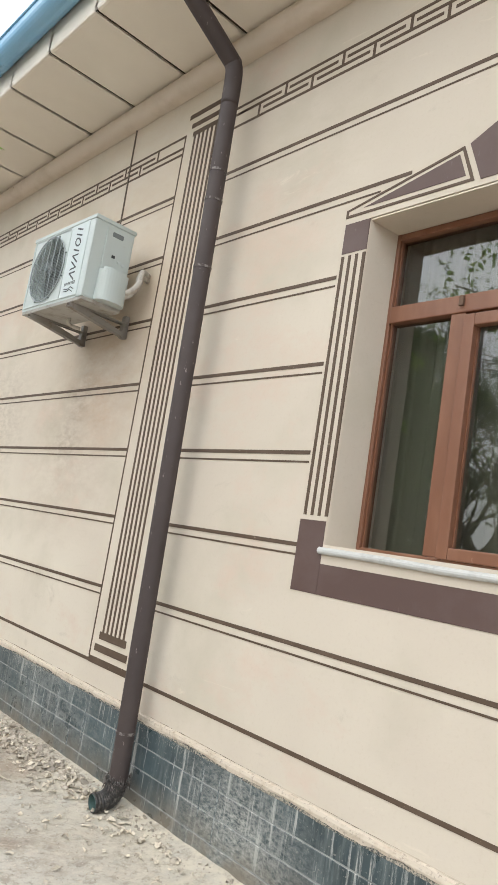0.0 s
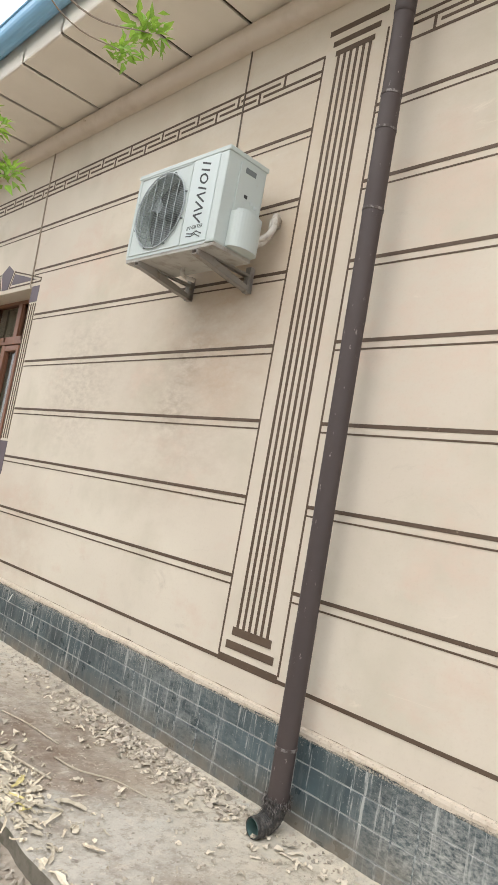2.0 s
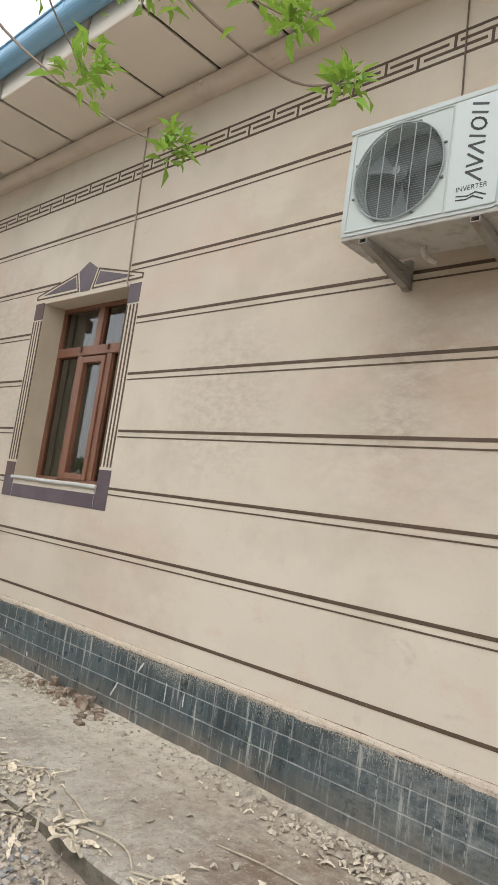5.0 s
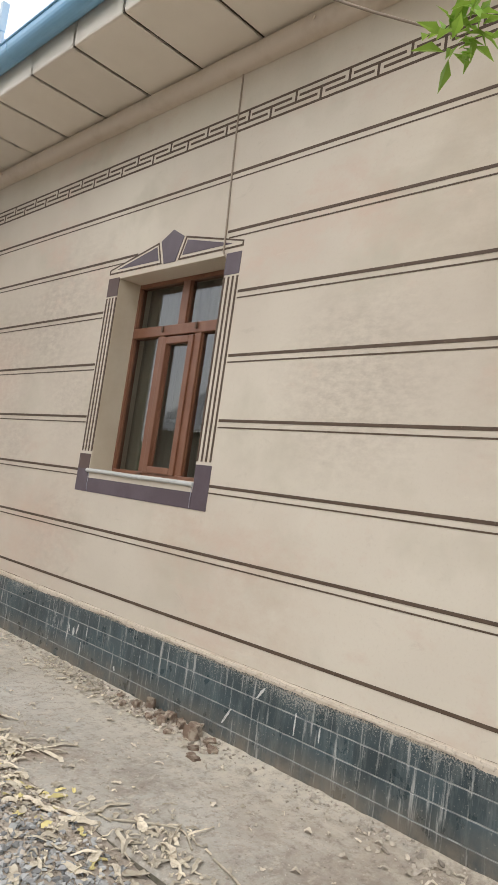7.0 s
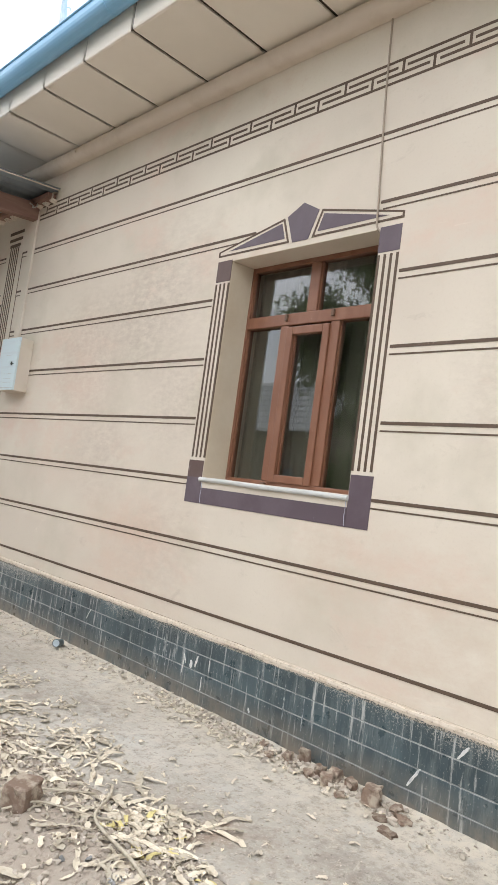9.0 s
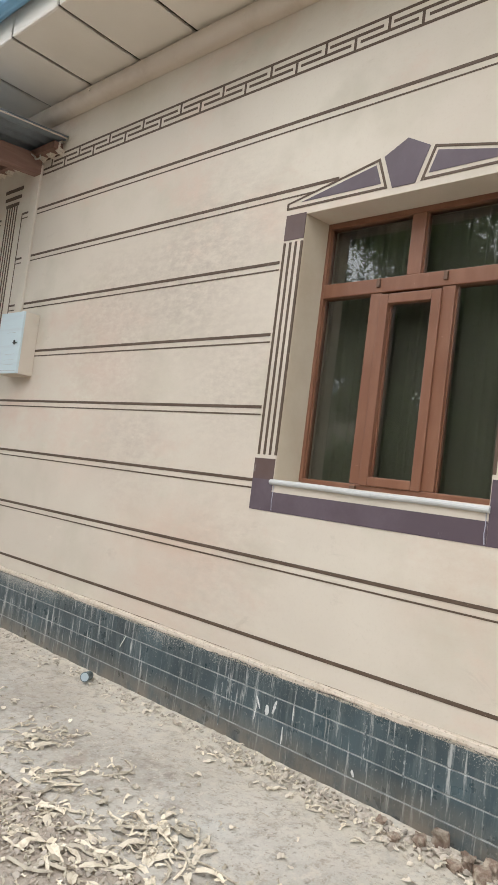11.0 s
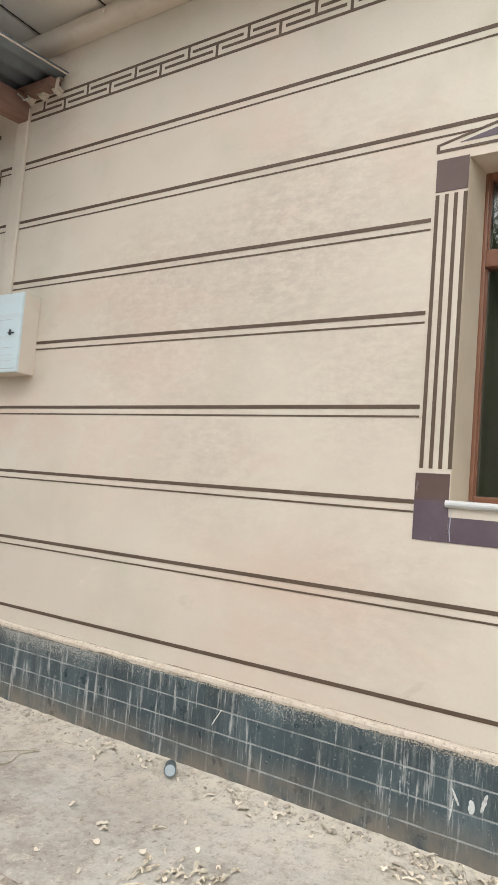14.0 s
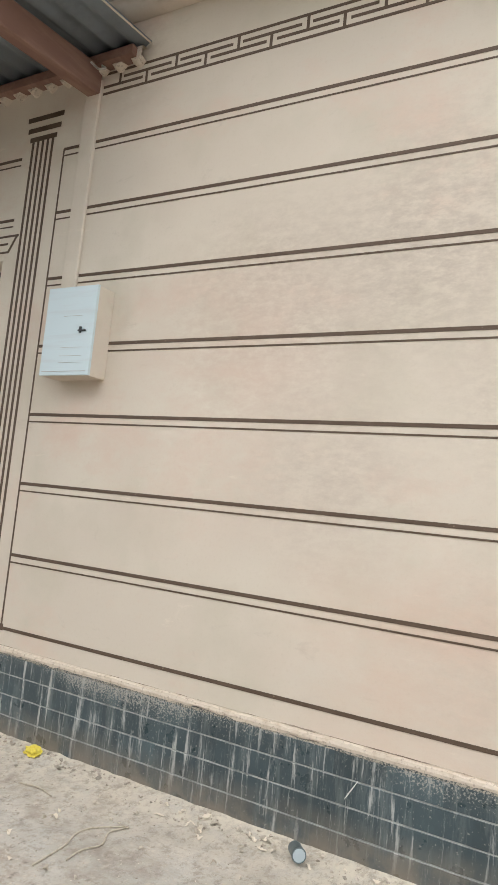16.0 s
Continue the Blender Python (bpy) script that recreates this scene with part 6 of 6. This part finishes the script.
def cluster(p, w, seed, owner, count=26, size=0.075):
    """Leaflets fanned round a twig's end, each one a piece of its own."""
    rng = random.Random(seed)
    p = Vector(p)
    o = base_of(owner)
    for i in range(count):
        d = Vector((rng.gauss(0.15, 0.7), rng.gauss(-0.1, 0.7), rng.gauss(0.25, 0.55))).normalized()
        q = p + d * rng.uniform(0.0, 0.035) + Vector((rng.gauss(0, w), rng.gauss(0, w), rng.gauss(0, w)))
        ob = new("leaf", leaf_mesh)
        ob.parent = owner
        turn = d.to_track_quat("X", "Z").to_matrix().to_4x4() @ Matrix.Rotation(rng.gauss(0, 0.6), 4, "X")
        k = size * rng.uniform(0.6, 1.25)
        ob.matrix_basis = Matrix.Translation(q - o) @ turn @ Matrix.Diagonal((k, k, k, 1))


def branch(points, r0, r1):
    pts = bend(points, 7)
    n = len(pts)
    return part("branch", tube(pts, [0.6 * (r0 + (r1 - r0) * i / (n - 1)) for i in range(n)], 7), twig_mat, near, smooth=True)


A, C, D4 = (0.726, 3.965, 2.677), (0.661, 4.15, 2.909), (0.33, 3.595, 2.661)
E5, H8, F6, I9, J10 = (0.816, 3.153, 3.059), (1.02, 3.73, 3.33), (0.25, 4.55, 2.64), (0.25, 4.25, 2.78), (0.56, 4.51, 2.55)
bA = branch([FORK, (-1.1, 4.75, 3.75), (-0.1, 4.35, 3.12), (0.22, 4.22, 2.80), (0.52, 4.02, 2.60), A], 0.018, 0.004)
bC = branch([(-0.1, 4.35, 3.12), (0.15, 4.30, 3.02), (0.42, 4.22, 2.91), C], 0.008, 0.0035)
bD = branch([(-0.6, 4.55, 3.5), (-0.1, 3.95, 3.2), (0.12, 3.7, 2.75), D4], 0.009, 0.0035)
bE = branch([FORK, (-0.9, 4.2, 3.9), (0.2, 3.35, 3.25), (0.55, 3.15, 2.98), E5], 0.012, 0.0035)
bH = branch([(-0.9, 4.2, 3.9), (0.2, 3.8, 3.7), (0.7, 3.72, 3.32), H8], 0.010, 0.0035)
bF = branch([(-0.1, 4.35, 3.12), (0.05, 4.5, 2.8), F6], 0.007, 0.003)
bI = branch([(-0.1, 4.35, 3.12), (0.08, 4.3, 2.9), I9], 0.007, 0.003)
bJ = branch([FORK, (-0.6, 5.9, 4.1), (0.28, 5.65, 3.42), (0.44, 5.22, 3.02), (0.50, 4.85, 2.75), J10], 0.015, 0.0045)
for i, (own, p, w, k) in enumerate(((bA, A, 0.024, 30), (bC, C, 0.04, 42), (bD, D4, 0.03, 30), (bE, E5, 0.028, 32), (bH, H8, 0.028, 28), (bF, F6, 0.04, 36), (bI, I9, 0.035, 26), (bJ, J10, 0.026, 34))):
    cluster(p, w * 0.85, 60 + i, own, int(k * 1.7), 0.064)
for i, p in enumerate(((0.52, 4.20, 2.90), (0.05, 4.62, 2.95), (-0.02, 4.4, 3.1), (0.1, 4.75, 3.0), (-0.1, 4.7, 2.75))):
    cluster(p, 0.05, 90 + i, bC if i == 0 else bF, 11, 0.07)

spray = branch([FORK, (-1.2, 4.4, 3.9), (-0.5, 4.3, 3.3), (-0.15, 4.25, 3.0)], 0.014, 0.006)
for i, p in enumerate(((0.33, 3.95, 2.68), (0.13, 4.19, 2.62), (0.07, 4.27, 2.92), (0.18, 4.31, 3.0), (0.01, 4.24, 2.79), (0.04, 4.28, 2.71), (0.19, 4.36, 2.92), (0.25, 4.34, 3.1), (0.01, 4.3, 2.9))):
    root = Vector((-0.5, 4.3, 3.3)).lerp(Vector((-0.15, 4.25, 3.0)), (i % 4) / 3)
    tip = Vector(p)
    twig = branch([root, root.lerp(tip, 0.5) + Vector((0, 0, 0.05)), tip], 0.007, 0.003)
    cluster(p, 0.04, 140 + i, twig, 28 if i == 0 else 15, 0.056)

# ---- tiles of the plinth ----
TILE_L, rows_z = 0.245, [(-0.06, 0.110), (0.116, 0.226), (0.232, 0.342), (0.348, 0.452)]
meshes = []
for lo, hi in rows_z:
    bm = bx(-0.006, 0.006, -TILE_L / 2 - 0.0003, TILE_L / 2 + 0.0003, lo + 0.0005, hi - 0.0005, 0.0)
    bmesh.ops.bevel(bm, geom=[e for e in bm.edges if all(v.co.x < 0 for v in e.verts) and abs(e.verts[0].co.z - e.verts[1].co.z) < 0.001], offset=0.0018, segments=1, affect="EDGES")
    me = bpy.data.meshes.new("tile")
    bm.to_mesh(me)
    bm.free()
    me.materials.append(tile_paint)
    meshes.append(me)
rng = random.Random(77)
rest = bmesh.new()
n = 0
y = Y0
while y < Y1:
    for k, me in enumerate(meshes):
        yy = y + (TILE_L / 2 if k % 2 else 0)
        if 0.6 < yy < 13.4 and n < 300:
            ob = new("tile", me)
            ob.parent = plinth
            ob.location = (FACE + 0.0035 + rng.uniform(-0.0005, 0.0005), yy, 0.0048 * (yy - 6))
            ob.rotation_euler = (0, rng.uniform(-0.002, 0.002), rng.uniform(-0.002, 0.002))
            n += 1
        elif k < 4:
            lo, hi = rows_z[k]
            bx(FACE - 0.0025, FACE + 0.0095, yy - TILE_L / 2 + 0.0004, yy + TILE_L / 2 - 0.0004, lo + 0.0048 * (yy - 6), hi + 0.0048 * (yy - 6), bm=rest)
    y += TILE_L
tagged(part("further_tiles", rest, tile_paint, plinth), kind="stuff")
